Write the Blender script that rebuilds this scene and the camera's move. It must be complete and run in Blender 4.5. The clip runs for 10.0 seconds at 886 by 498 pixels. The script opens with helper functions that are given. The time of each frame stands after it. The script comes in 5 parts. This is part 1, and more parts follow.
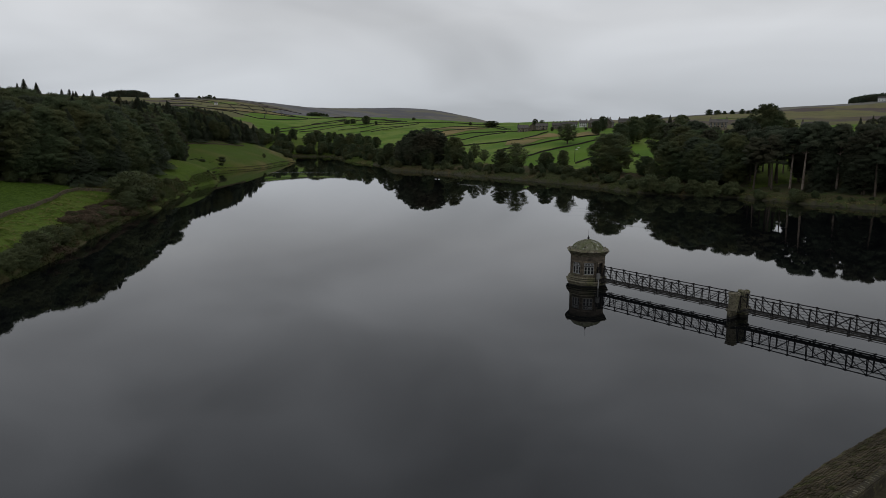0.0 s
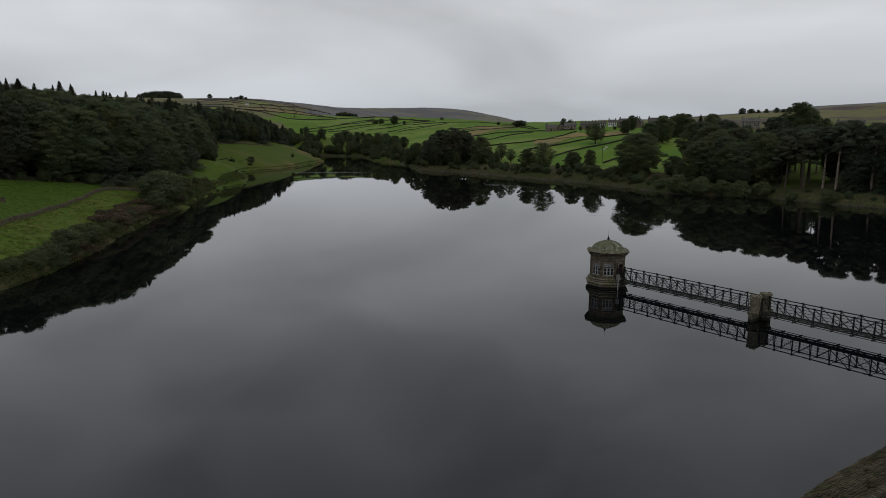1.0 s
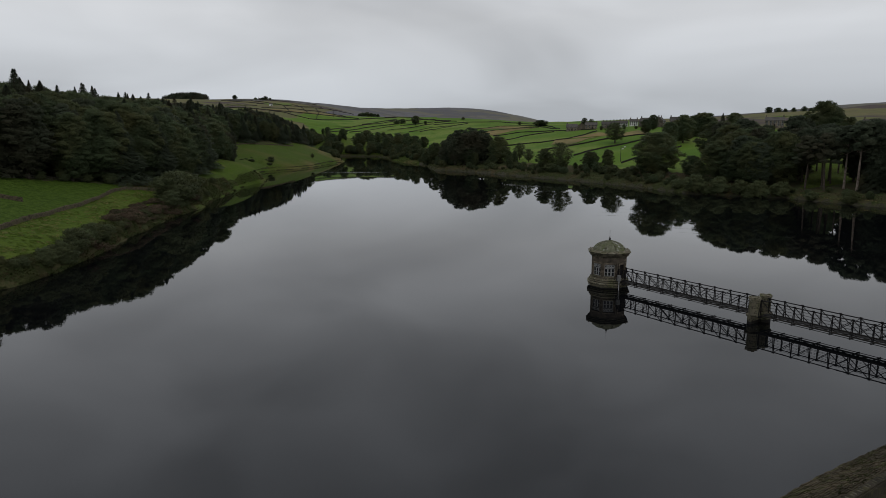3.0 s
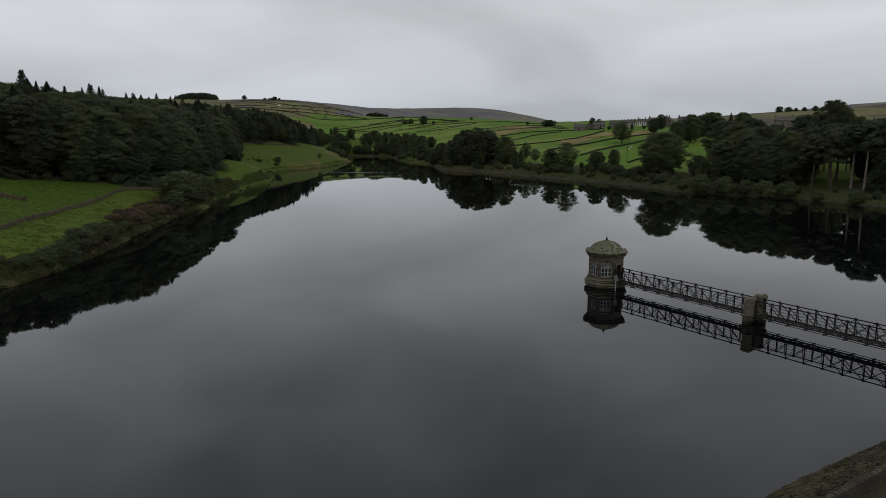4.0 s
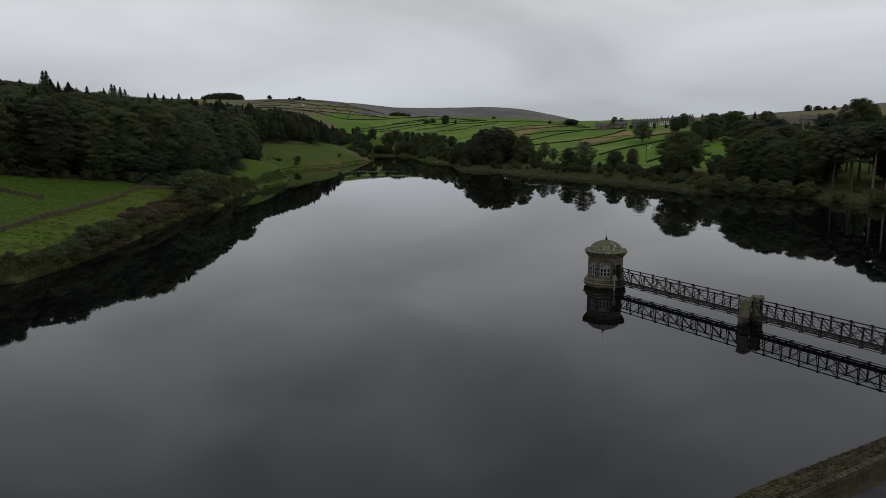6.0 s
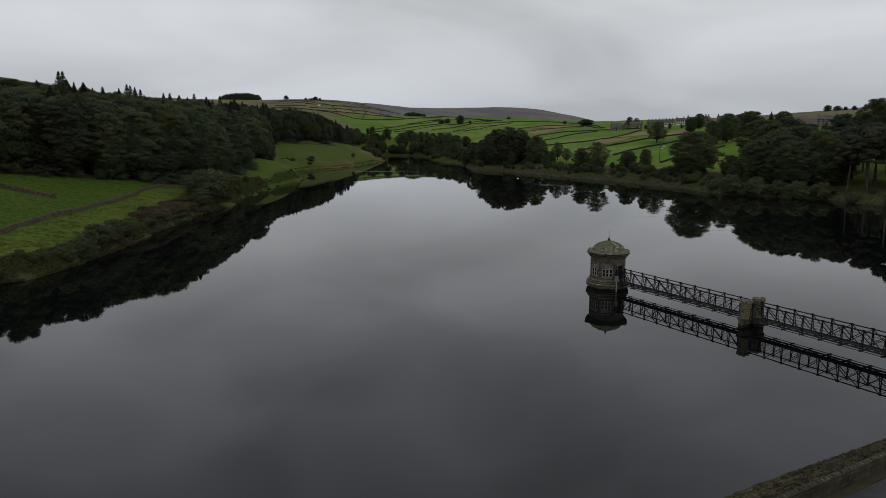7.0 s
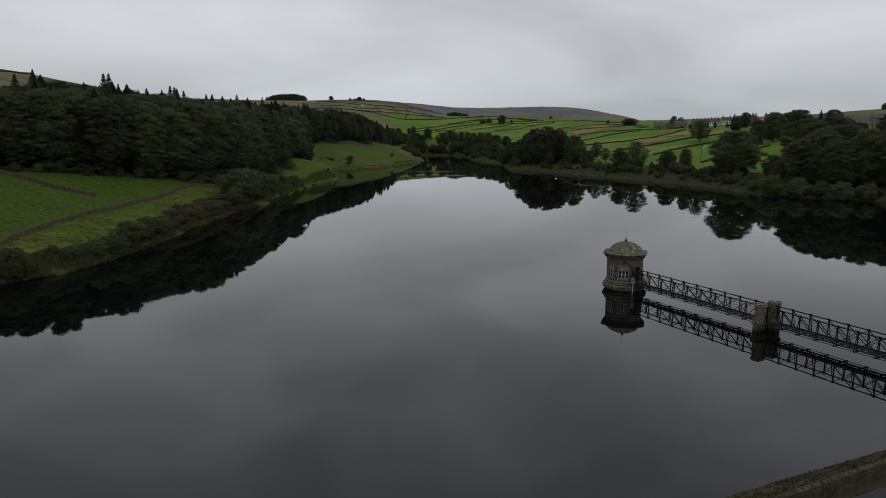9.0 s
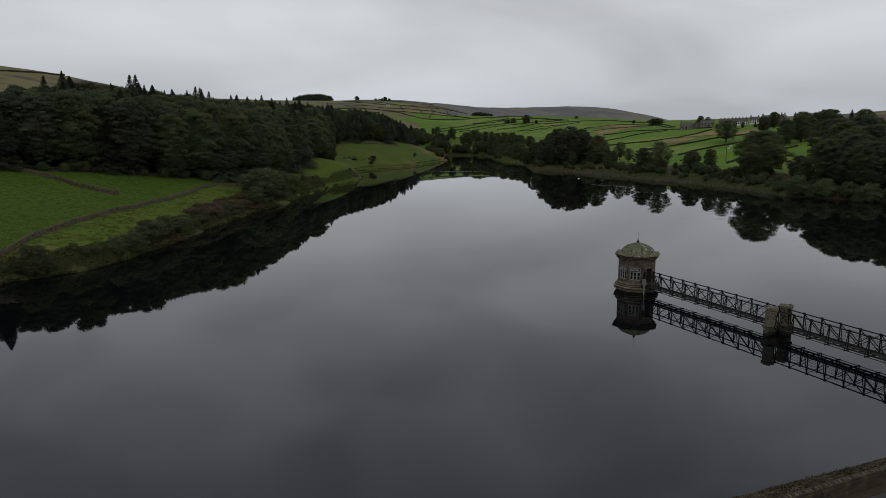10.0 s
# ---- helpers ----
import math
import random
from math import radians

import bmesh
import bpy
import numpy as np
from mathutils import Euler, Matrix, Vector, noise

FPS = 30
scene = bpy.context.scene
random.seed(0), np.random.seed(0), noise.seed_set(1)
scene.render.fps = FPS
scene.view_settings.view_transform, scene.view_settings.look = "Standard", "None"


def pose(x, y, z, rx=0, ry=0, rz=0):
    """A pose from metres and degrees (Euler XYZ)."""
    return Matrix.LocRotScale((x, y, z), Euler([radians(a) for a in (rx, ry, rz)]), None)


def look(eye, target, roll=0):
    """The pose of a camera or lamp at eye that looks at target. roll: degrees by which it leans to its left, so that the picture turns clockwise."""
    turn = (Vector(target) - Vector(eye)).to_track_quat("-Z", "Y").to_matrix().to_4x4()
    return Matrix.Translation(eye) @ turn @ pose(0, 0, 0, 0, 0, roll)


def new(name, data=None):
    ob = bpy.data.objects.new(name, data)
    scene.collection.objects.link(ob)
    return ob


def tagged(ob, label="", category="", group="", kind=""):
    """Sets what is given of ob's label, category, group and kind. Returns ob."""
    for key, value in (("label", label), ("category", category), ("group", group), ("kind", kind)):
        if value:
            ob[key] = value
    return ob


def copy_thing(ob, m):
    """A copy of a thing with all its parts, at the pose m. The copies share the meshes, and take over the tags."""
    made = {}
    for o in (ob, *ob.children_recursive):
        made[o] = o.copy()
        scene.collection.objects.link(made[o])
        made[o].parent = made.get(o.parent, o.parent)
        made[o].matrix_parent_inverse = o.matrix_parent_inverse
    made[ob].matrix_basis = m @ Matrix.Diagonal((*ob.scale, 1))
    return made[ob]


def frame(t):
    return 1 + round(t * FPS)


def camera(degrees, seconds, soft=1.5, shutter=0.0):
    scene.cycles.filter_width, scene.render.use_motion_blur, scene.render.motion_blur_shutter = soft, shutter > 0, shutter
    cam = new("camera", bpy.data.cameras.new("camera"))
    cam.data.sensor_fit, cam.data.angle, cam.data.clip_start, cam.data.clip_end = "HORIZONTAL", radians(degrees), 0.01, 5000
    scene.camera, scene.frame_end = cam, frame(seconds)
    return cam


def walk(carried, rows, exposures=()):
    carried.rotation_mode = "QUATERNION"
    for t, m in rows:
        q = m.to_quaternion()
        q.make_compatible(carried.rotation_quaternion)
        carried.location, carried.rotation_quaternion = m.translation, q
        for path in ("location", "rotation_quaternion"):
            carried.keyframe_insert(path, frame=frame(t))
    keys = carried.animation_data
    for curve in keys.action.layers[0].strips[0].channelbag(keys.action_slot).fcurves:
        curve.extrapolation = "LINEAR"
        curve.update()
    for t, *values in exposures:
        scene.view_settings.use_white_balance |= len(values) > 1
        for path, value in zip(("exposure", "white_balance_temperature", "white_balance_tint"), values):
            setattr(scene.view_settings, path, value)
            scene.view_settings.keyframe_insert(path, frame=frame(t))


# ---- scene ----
cam = camera(66.4, 10.0, soft=0.5)
PATH = [
    (0, (-0.094, -0.049, 22.306), (0.03, 1.919, 21.97), 0.2),
    (0.5, (0.65, -0.037, 22.317), (0.745, 1.932, 21.981), 0.1),
    (1, (1.415, -0.061, 22.333), (1.455, 1.91, 21.996), 0.1),
    (1.5, (2.251, -0.071, 22.343), (2.257, 1.901, 22.007), 0.1),
    (2, (3.112, -0.08, 22.359), (3.102, 1.892, 22.023), 0.0),
    (2.5, (3.967, -0.102, 22.342), (3.948, 1.869, 22.005), 0.0),
    (4, (6.72, -0.137, 22.318), (6.664, 1.833, 21.981), -0.1),
    (4.5, (7.657, -0.123, 22.302), (7.584, 1.846, 21.964), -0.0),
    (5, (8.573, -0.092, 22.273), (8.483, 1.877, 21.936), -0.0),
    (5.5, (9.512, -0.115, 22.245), (9.405, 1.853, 21.907), -0.1),
    (7, (12.51, -0.071, 22.219), (12.337, 1.893, 21.881), -0.1),
    (7.5, (13.515, 0.042, 22.205), (13.318, 2.003, 21.867), -0.1),
    (8, (14.541, 0.175, 22.184), (14.316, 2.134, 21.846), -0.2),
    (8.5, (15.619, 0.286, 22.163), (15.357, 2.24, 21.825), -0.2),
    (9, (16.685, 0.361, 22.159), (16.385, 2.309, 21.821), -0.2),
    (9.5, (17.748, 0.437, 22.174), (17.411, 2.379, 21.836), -0.2),
    (10, (18.781, 0.561, 22.199), (18.408, 2.496, 21.861), -0.2),
]
walk(cam, [(t, look(eye, target, roll)) for t, eye, target, roll in PATH])

# ---- world and light: flat overcast ----
SUN_EL, SUN_ROT = radians(48), radians(150)
world = bpy.data.worlds.new("overcast_sky")
scene.world = world
world.use_nodes = True
wt = world.node_tree
wt.nodes.clear()


def wnode(kind, **kw):
    n = wt.nodes.new(kind)
    for k, v in kw.items():
        n.inputs[k.replace("_", " ")].default_value = v
    return n


def build_world():
    L = wt.links.new
    out = wt.nodes.new("ShaderNodeOutputWorld")
    bg = wnode("ShaderNodeBackground", Strength=1.0)
    sky = wt.nodes.new("ShaderNodeTexSky")
    sky.sky_type, sky.sun_disc = "NISHITA", False
    sky.sun_elevation, sky.sun_rotation = SUN_EL, SUN_ROT
    dim = wt.nodes.new("ShaderNodeVectorMath")
    dim.operation = "SCALE"
    dim.inputs["Scale"].default_value = 0.05
    L(sky.outputs[0], dim.inputs[0])
    co = wt.nodes.new("ShaderNodeTexCoord")
    sep = wt.nodes.new("ShaderNodeSeparateXYZ")
    L(co.outputs["Generated"], sep.inputs[0])
    up = wt.nodes.new("ShaderNodeMath")
    up.operation = "MAXIMUM"
    up.inputs[1].default_value = 0.0
    L(sep.outputs["Z"], up.inputs[0])
    lift = wt.nodes.new("ShaderNodeMath")
    lift.operation = "ADD"
    lift.inputs[1].default_value = 0.21
    L(up.outputs[0], lift.inputs[0])
    dx, dy = wt.nodes.new("ShaderNodeMath"), wt.nodes.new("ShaderNodeMath")
    for d, ax in ((dx, "X"), (dy, "Y")):
        d.operation = "DIVIDE"
        L(sep.outputs[ax], d.inputs[0])
        L(lift.outputs[0], d.inputs[1])
    flat = wt.nodes.new("ShaderNodeCombineXYZ")
    L(dx.outputs[0], flat.inputs[0])
    L(dy.outputs[0], flat.inputs[1])
    drift = wt.nodes.new("ShaderNodeVectorMath")
    drift.operation = "ADD"
    drift.inputs[1].default_value = (3.7, 1.3, 0.0)
    L(flat.outputs[0], drift.inputs[0])
    big = wnode("ShaderNodeTexNoise", Scale=0.6, Detail=3.5, Roughness=0.45, Distortion=0.6)
    L(drift.outputs[0], big.inputs["Vector"])
    fac = wt.nodes.new("ShaderNodeMapRange")
    fac.inputs["From Min"].default_value, fac.inputs["From Max"].default_value = 0.36, 0.66
    fac.inputs["To Min"].default_value, fac.inputs["To Max"].default_value = 0.80, 1.09
    L(big.outputs[0], fac.inputs["Value"])
    grad = wt.nodes.new("ShaderNodeValToRGB")
    e = grad.color_ramp.elements
    e[0].position, e[0].color = 0.0, (0.505, 0.54, 0.59, 1)
    e[1].position, e[1].color = 1.0, (0.51, 0.525, 0.56, 1)
    m = grad.color_ramp.elements.new(0.16)
    m.color = (0.65, 0.665, 0.69, 1)
    m = grad.color_ramp.elements.new(0.45)
    m.color = (0.588, 0.618, 0.668, 1)
    L(up.outputs[0], grad.inputs[0])
    small = wnode("ShaderNodeTexNoise", Scale=1.9, Detail=4.0, Roughness=0.45, Distortion=0.5)
    L(drift.outputs[0], small.inputs["Vector"])
    soft = wt.nodes.new("ShaderNodeMapRange")
    soft.inputs["From Min"].default_value, soft.inputs["From Max"].default_value = 0.34, 0.66
    soft.inputs["To Min"].default_value, soft.inputs["To Max"].default_value = 0.80, 1.20
    L(small.outputs[0], soft.inputs["Value"])
    # overhead the cloud is broken, towards the horizon it lies in an even sheet
    even = wt.nodes.new("ShaderNodeMapRange")
    even.inputs["From Min"].default_value, even.inputs["From Max"].default_value = 0.10, 0.36
    L(up.outputs[0], even.inputs["Value"])
    broken = wt.nodes.new("ShaderNodeMix")
    broken.inputs["A"].default_value = 1.0
    L(even.outputs[0], broken.inputs["Factor"])
    L(soft.outputs[0], broken.inputs["B"])
    both = wt.nodes.new("ShaderNodeMath")
    both.operation = "MULTIPLY"
    L(fac.outputs[0], both.inputs[0])
    L(broken.outputs[0], both.inputs[1])
    # the cloud is thinner, and lighter, to the west
    west = wt.nodes.new("ShaderNodeMath")
    west.operation = "MULTIPLY_ADD"
    west.inputs[1].default_value, west.inputs[2].default_value = -0.04, 1.0
    L(sep.outputs["X"], west.inputs[0])
    thin = wt.nodes.new("ShaderNodeMath")
    thin.operation = "MULTIPLY"
    L(both.outputs[0], thin.inputs[0])
    L(west.outputs[0], thin.inputs[1])
    mul = wt.nodes.new("ShaderNodeVectorMath")
    mul.operation = "SCALE"
    L(grad.outputs[0], mul.inputs[0])
    L(thin.outputs[0], mul.inputs["Scale"])
    add = wt.nodes.new("ShaderNodeMixRGB")
    add.blend_type = "MIX"
    add.inputs[0].default_value = 0.06
    L(mul.outputs[0], add.inputs[1])
    L(dim.outputs[0], add.inputs[2])
    L(add.outputs[0], bg.inputs["Color"])
    L(bg.outputs[0], out.inputs[0])


build_world()
sun = new("sun", bpy.data.lights.new("sun", "SUN"))
sun.data.energy, sun.data.angle, sun.data.color = 0.30, radians(40), (1, 0.97, 0.92)
sun.matrix_world = look((0, 0, 400), Vector((0, 0, 400)) - Vector((math.sin(SUN_ROT) * math.cos(SUN_EL), math.cos(SUN_ROT) * math.cos(SUN_EL), math.sin(SUN_EL))))


# ---- materials ----
def material(name, base, rough=0.8, spec=0.3, metal=0.0, vary=(), bump=(), obj_vary=0.0, island_vary=0.0, ior=1.45, thin=0.0):
    """vary: (scale per metre, colour, low, high, detail); bump: (scale per metre, strength, distance)."""
    m = bpy.data.materials.new(name)
    m.use_nodes = True
    nt = m.node_tree
    L = nt.links.new
    b = nt.nodes["Principled BSDF"]
    b.inputs["Roughness"].default_value, b.inputs["Metallic"].default_value = rough, metal
    b.inputs["Specular IOR Level"].default_value, b.inputs["IOR"].default_value = spec, ior
    co = nt.nodes.new("ShaderNodeNewGeometry")
    rgb = nt.nodes.new("ShaderNodeRGB")
    rgb.outputs[0].default_value = (*base, 1)
    col = rgb.outputs[0]
    for scale, colour, low, high, detail in vary:
        n = nt.nodes.new("ShaderNodeTexNoise")
        n.inputs["Scale"].default_value, n.inputs["Detail"].default_value = scale, detail
        L(co.outputs["Position"], n.inputs["Vector"])
        r = nt.nodes.new("ShaderNodeMapRange")
        r.inputs["From Min"].default_value, r.inputs["From Max"].default_value = low, high
        L(n.outputs[0], r.inputs["Value"])
        mix = nt.nodes.new("ShaderNodeMixRGB")
        L(r.outputs[0], mix.inputs[0])
        L(col, mix.inputs[1])
        mix.inputs[2].default_value = (*colour, 1)
        col = mix.outputs[0]
    for amount, src in ((obj_vary, "o"), (island_vary, "i")):
        if amount:
            if src == "o":
                rnd = nt.nodes.new("ShaderNodeObjectInfo").outputs["Random"]
            else:
                rnd = co.outputs["Random Per Island"]
            r = nt.nodes.new("ShaderNodeMapRange")
            r.inputs["To Min"].default_value, r.inputs["To Max"].default_value = 1 - amount, 1 + amount
            L(rnd, r.inputs["Value"])
            s = nt.nodes.new("ShaderNodeVectorMath")
            s.operation = "SCALE"
            L(col, s.inputs[0])
            L(r.outputs[0], s.inputs["Scale"])
            col = s.outputs[0]
    L(col, b.inputs["Base Color"])
    normal = None
    for scale, strength, dist in bump:
        n = nt.nodes.new("ShaderNodeTexNoise")
        n.inputs["Scale"].default_value, n.inputs["Detail"].default_value = scale, 4
        L(co.outputs["Position"], n.inputs["Vector"])
        bp = nt.nodes.new("ShaderNodeBump")
        bp.inputs["Strength"].default_value, bp.inputs["Distance"].default_value = strength, dist
        L(n.outputs[0], bp.inputs["Height"])
        if normal:
            L(normal, bp.inputs["Normal"])
        normal = bp.outputs[0]
    if normal:
        L(normal, b.inputs["Normal"])
    if thin:
        # leaves let part of the light through
        through_leaf = nt.nodes.new("ShaderNodeBsdfTranslucent")
        L(col, through_leaf.inputs["Color"])
        both = nt.nodes.new("ShaderNodeMixShader")
        both.inputs[0].default_value = thin
        L(b.outputs[0], both.inputs[1])
        L(through_leaf.outputs[0], both.inputs[2])
        L(both.outputs[0], nt.nodes["Material Output"].inputs["Surface"])
    return m


M_WATER = material("reservoir_water", (0.003, 0.0035, 0.0042), 0.0, 0.5, ior=1.333, bump=((0.35, 0.006, 0.05), (1.5, 0.04, 0.02)))
M_RIPPLE = material("ruffled_water", (0.006, 0.008, 0.009), 0.16, 0.5, ior=1.333, bump=((1.2, 0.5, 0.06),))
M_BREATH = material("faintly_ruffled_water", (0.003, 0.0035, 0.0042), 0.04, 0.5, ior=1.333, bump=((1.6, 0.16, 0.03),))
M_GROUND = material("rough_pasture", (0.074, 0.118, 0.013), 0.95, 0.1,
                    vary=((0.05, (0.096, 0.124, 0.022), 0.42, 0.66, 6), (0.22, (0.140, 0.126, 0.044), 0.58, 0.74, 7), (1.2, (0.052, 0.080, 0.013), 0.50, 0.66, 6)), bump=((0.8, 0.9, 0.8), (4, 0.6, 0.2)))
M_MEADOW = material("hillside_meadow", (0.092, 0.164, 0.017), 0.95, 0.1,
                    vary=((0.013, (0.145, 0.200, 0.040), 0.46, 0.58, 4), (0.03, (0.078, 0.150, 0.018), 0.50, 0.60, 4), (0.35, (0.085, 0.140, 0.022), 0.52, 0.75, 8)), bump=((1.0, 0.5, 0.3),))
M_FIELD = material("green_pasture", (0.056, 0.100, 0.010), 0.95, 0.1,
                   vary=((0.03, (0.074, 0.118, 0.016), 0.4, 0.7, 5), (0.8, (0.036, 0.070, 0.007), 0.45, 0.60, 8), (2.6, (0.094, 0.140, 0.024), 0.52, 0.66, 6)), bump=((1.2, 1.0, 0.9), (4.0, 0.9, 0.3)))
M_FIELD_PALE = material("grazed_pasture", (0.125, 0.19, 0.035), 0.95, 0.1, vary=((0.03, (0.14, 0.17, 0.05), 0.4, 0.65, 6),), bump=((1.0, 0.5, 0.3),))
M_HAY = material("cut_hay_field", (0.225, 0.172, 0.070), 0.95, 0.1, vary=((0.03, (0.12, 0.115, 0.045), 0.4, 0.7, 6),), bump=((1.0, 0.5, 0.3),))
# heather and moor grass, paled and greyed to carry the distance haze
M_MOOR = material("hazed_moor_heather", (0.142, 0.138, 0.142), 0.95, 0.1, vary=((0.0022, (0.158, 0.150, 0.108), 0.47, 0.55, 7), (0.006, (0.112, 0.108, 0.114), 0.50, 0.56, 8), (0.03, (0.120, 0.114, 0.100), 0.50, 0.65, 8)))
M_HILL = material("hill_pasture", (0.155, 0.140, 0.062), 0.95, 0.1, vary=((0.006, (0.125, 0.130, 0.050), 0.45, 0.6, 7), (0.009, (0.085, 0.066, 0.060), 0.53, 0.58, 8), (0.06, (0.110, 0.092, 0.055), 0.50, 0.68, 7)), bump=((0.5, 0.5, 0.8),))
M_SPIT = material("bank_grass", (0.060, 0.096, 0.013), 0.95, 0.1, vary=((0.018, (0.132, 0.110, 0.042), 0.48, 0.62, 6), (0.12, (0.062, 0.090, 0.018), 0.48, 0.68, 7), (0.9, (0.090, 0.102, 0.030), 0.54, 0.72, 6)), bump=((0.7, 0.9, 0.8), (2.5, 0.6, 0.3)))
M_MUD = material("shore_mud_and_stones", (0.050, 0.046, 0.030), 0.9, 0.2, vary=((0.5, (0.055, 0.055, 0.03), 0.45, 0.65, 6), (3.0, (0.09, 0.078, 0.055), 0.55, 0.7, 4)), bump=((2.5, 0.8, 0.2),))
M_SCRUB = material("scrubby_bank", (0.050, 0.060, 0.021), 0.95, 0.1, vary=((0.05, (0.092, 0.068, 0.038), 0.46, 0.60, 7), (1.2, (0.042, 0.050, 0.019), 0.5, 0.68, 5)), bump=((1.2, 1.0, 0.7),))
M_DRYWALL_FAR = material("soot_blackened_drystone", (0.034, 0.030, 0.026), 0.95, 0.1, vary=((0.8, (0.05, 0.046, 0.036), 0.5, 0.7, 5),), obj_vary=0.15)
M_PARAPET = material("dark_parapet_stone", (0.044, 0.037, 0.026), 0.9, 0.15, vary=((0.7, (0.030, 0.026, 0.018), 0.45, 0.60, 6), (2.0, (0.058, 0.052, 0.026), 0.50, 0.66, 6), (4.0, (0.13, 0.115, 0.085), 0.64, 0.74, 5)), bump=((5, 0.9, 0.06),), island_vary=0.2)
M_TANGLE = material("bramble_and_bracken", (0.072, 0.082, 0.031), 0.9, 0.1, vary=((0.12, (0.105, 0.080, 0.044), 0.50, 0.66, 5), (0.6, (0.056, 0.074, 0.026), 0.45, 0.65, 4)), island_vary=0.2, thin=0.25)
M_WOODFLOOR = material("woodland_floor", (0.075, 0.066, 0.034), 0.95, 0.1, vary=((0.4, (0.055, 0.078, 0.026), 0.45, 0.65, 6),), bump=((1.5, 0.7, 0.3),))
M_LEAF = material("broadleaf_foliage", (0.084, 0.112, 0.055), 0.7, 0.2, vary=((0.10, (0.116, 0.120, 0.050), 0.42, 0.68, 3),), obj_vary=0.22, island_vary=0.18, thin=0.5)
M_LEAF_PALE = material("willow_foliage", (0.100, 0.122, 0.056), 0.7, 0.2, vary=((0.2, (0.080, 0.088, 0.036), 0.4, 0.65, 3),), obj_vary=0.2, island_vary=0.3, thin=0.3)
M_HEATHER = material("heather_and_bracken", (0.120, 0.086, 0.058), 0.85, 0.15, vary=((0.5, (0.062, 0.066, 0.030), 0.45, 0.65, 4),), obj_vary=0.25, island_vary=0.35, thin=0.2)
M_NEEDLE = material("conifer_needles", (0.074, 0.092, 0.057), 0.75, 0.15, vary=((0.05, (0.082, 0.078, 0.048), 0.45, 0.65, 3),), obj_vary=0.25, island_vary=0.18, thin=0.45)
M_BARK = material("bark", (0.10, 0.078, 0.060), 0.9, 0.2, vary=((2.0, (0.06, 0.048, 0.038), 0.4, 0.6, 4),), bump=((4, 0.6, 0.05),))
M_BARK_PALE = material("pale_flaking_bark", (0.24, 0.195, 0.155), 0.85, 0.2, vary=((1.2, (0.13, 0.10, 0.08), 0.45, 0.62, 5),), bump=((4, 0.6, 0.05),))
M_STONE = material("weathered_gritstone", (0.098, 0.080, 0.060), 0.9, 0.2, vary=((0.8, (0.046, 0.039, 0.030), 0.46, 0.60, 6), (3.0, (0.190, 0.160, 0.115), 0.56, 0.68, 5)), bump=((6, 0.6, 0.04),), obj_vary=0.1, island_vary=0.45)
M_STONE_MOSS = material("mossy_gritstone", (0.150, 0.134, 0.094), 0.9, 0.2, vary=((0.9, (0.112, 0.114, 0.056), 0.50, 0.66, 6), (2.2, (0.28, 0.265, 0.20), 0.57, 0.70, 5), (5.0, (0.046, 0.040, 0.028), 0.50, 0.62, 5)), bump=((6, 0.6, 0.04),), obj_vary=0.15)
M_DOME = material("lichened_dome_stone", (0.140, 0.142, 0.092), 0.9, 0.2, vary=((0.7, (0.092, 0.106, 0.042), 0.46, 0.62, 6), (1.3, (0.30, 0.30, 0.25), 0.56, 0.66, 6), (3.5, (0.055, 0.050, 0.034), 0.52, 0.66, 6)), bump=((6, 0.6, 0.04),))
M_STONE_WET = material("wet_black_stone", (0.014, 0.013, 0.012), 0.6, 0.25, vary=((2.0, (0.024, 0.022, 0.016), 0.45, 0.65, 5),), bump=((5, 0.4, 0.03),))
M_PITCH = material("pitched_stone", (0.068, 0.054, 0.034), 0.95, 0.15, vary=((0.5, (0.044, 0.036, 0.022), 0.44, 0.60, 6), (1.2, (0.058, 0.058, 0.024), 0.50, 0.66, 6), (5.0, (0.20, 0.19, 0.15), 0.66, 0.74, 5)), bump=((7, 0.8, 0.05),), obj_vary=0.28, island_vary=0.28)
M_COPING = material("pale_coping_stone", (0.115, 0.104, 0.076), 0.9, 0.2, vary=((3.0, (0.10, 0.095, 0.060), 0.45, 0.65, 5), (0.8, (0.07, 0.064, 0.042), 0.52, 0.66, 5)), bump=((8, 0.5, 0.03),), obj_vary=0.3)
M_DRYWALL = material("drystone", (0.104, 0.084, 0.054), 0.95, 0.15, vary=((2.2, (0.046, 0.038, 0.026), 0.45, 0.6, 5), (0.5, (0.085, 0.090, 0.045), 0.55, 0.72, 5)), bump=((3.5, 0.9, 0.15),), obj_vary=0.12)
M_IRON = material("dark_painted_iron", (0.012, 0.0115, 0.012), 0.75, 0.15, vary=((3, (0.024, 0.019, 0.016), 0.5, 0.7, 4),))
M_IRON_PALE = material("weathered_grey_iron", (0.030, 0.028, 0.025), 0.8, 0.15, vary=((3, (0.050, 0.043, 0.036), 0.45, 0.7, 4),))
M_DECK = material("weathered_deck_boards", (0.024, 0.023, 0.022), 0.9, 0.15, vary=((3, (0.030, 0.028, 0.026), 0.45, 0.7, 4),), obj_vary=0.2)
M_GLASS = material("dark_window_glass", (0.008, 0.009, 0.010), 0.12, 0.35)
M_BOX = material("grey_enamelled_metal", (0.17, 0.17, 0.165), 0.5, 0.3, vary=((3, (0.12, 0.115, 0.105), 0.5, 0.7, 4),))
M_WHITE = material("white_painted_render", (0.62, 0.62, 0.60), 0.8, 0.3, vary=((0.8, (0.52, 0.51, 0.48), 0.45, 0.7, 5),))
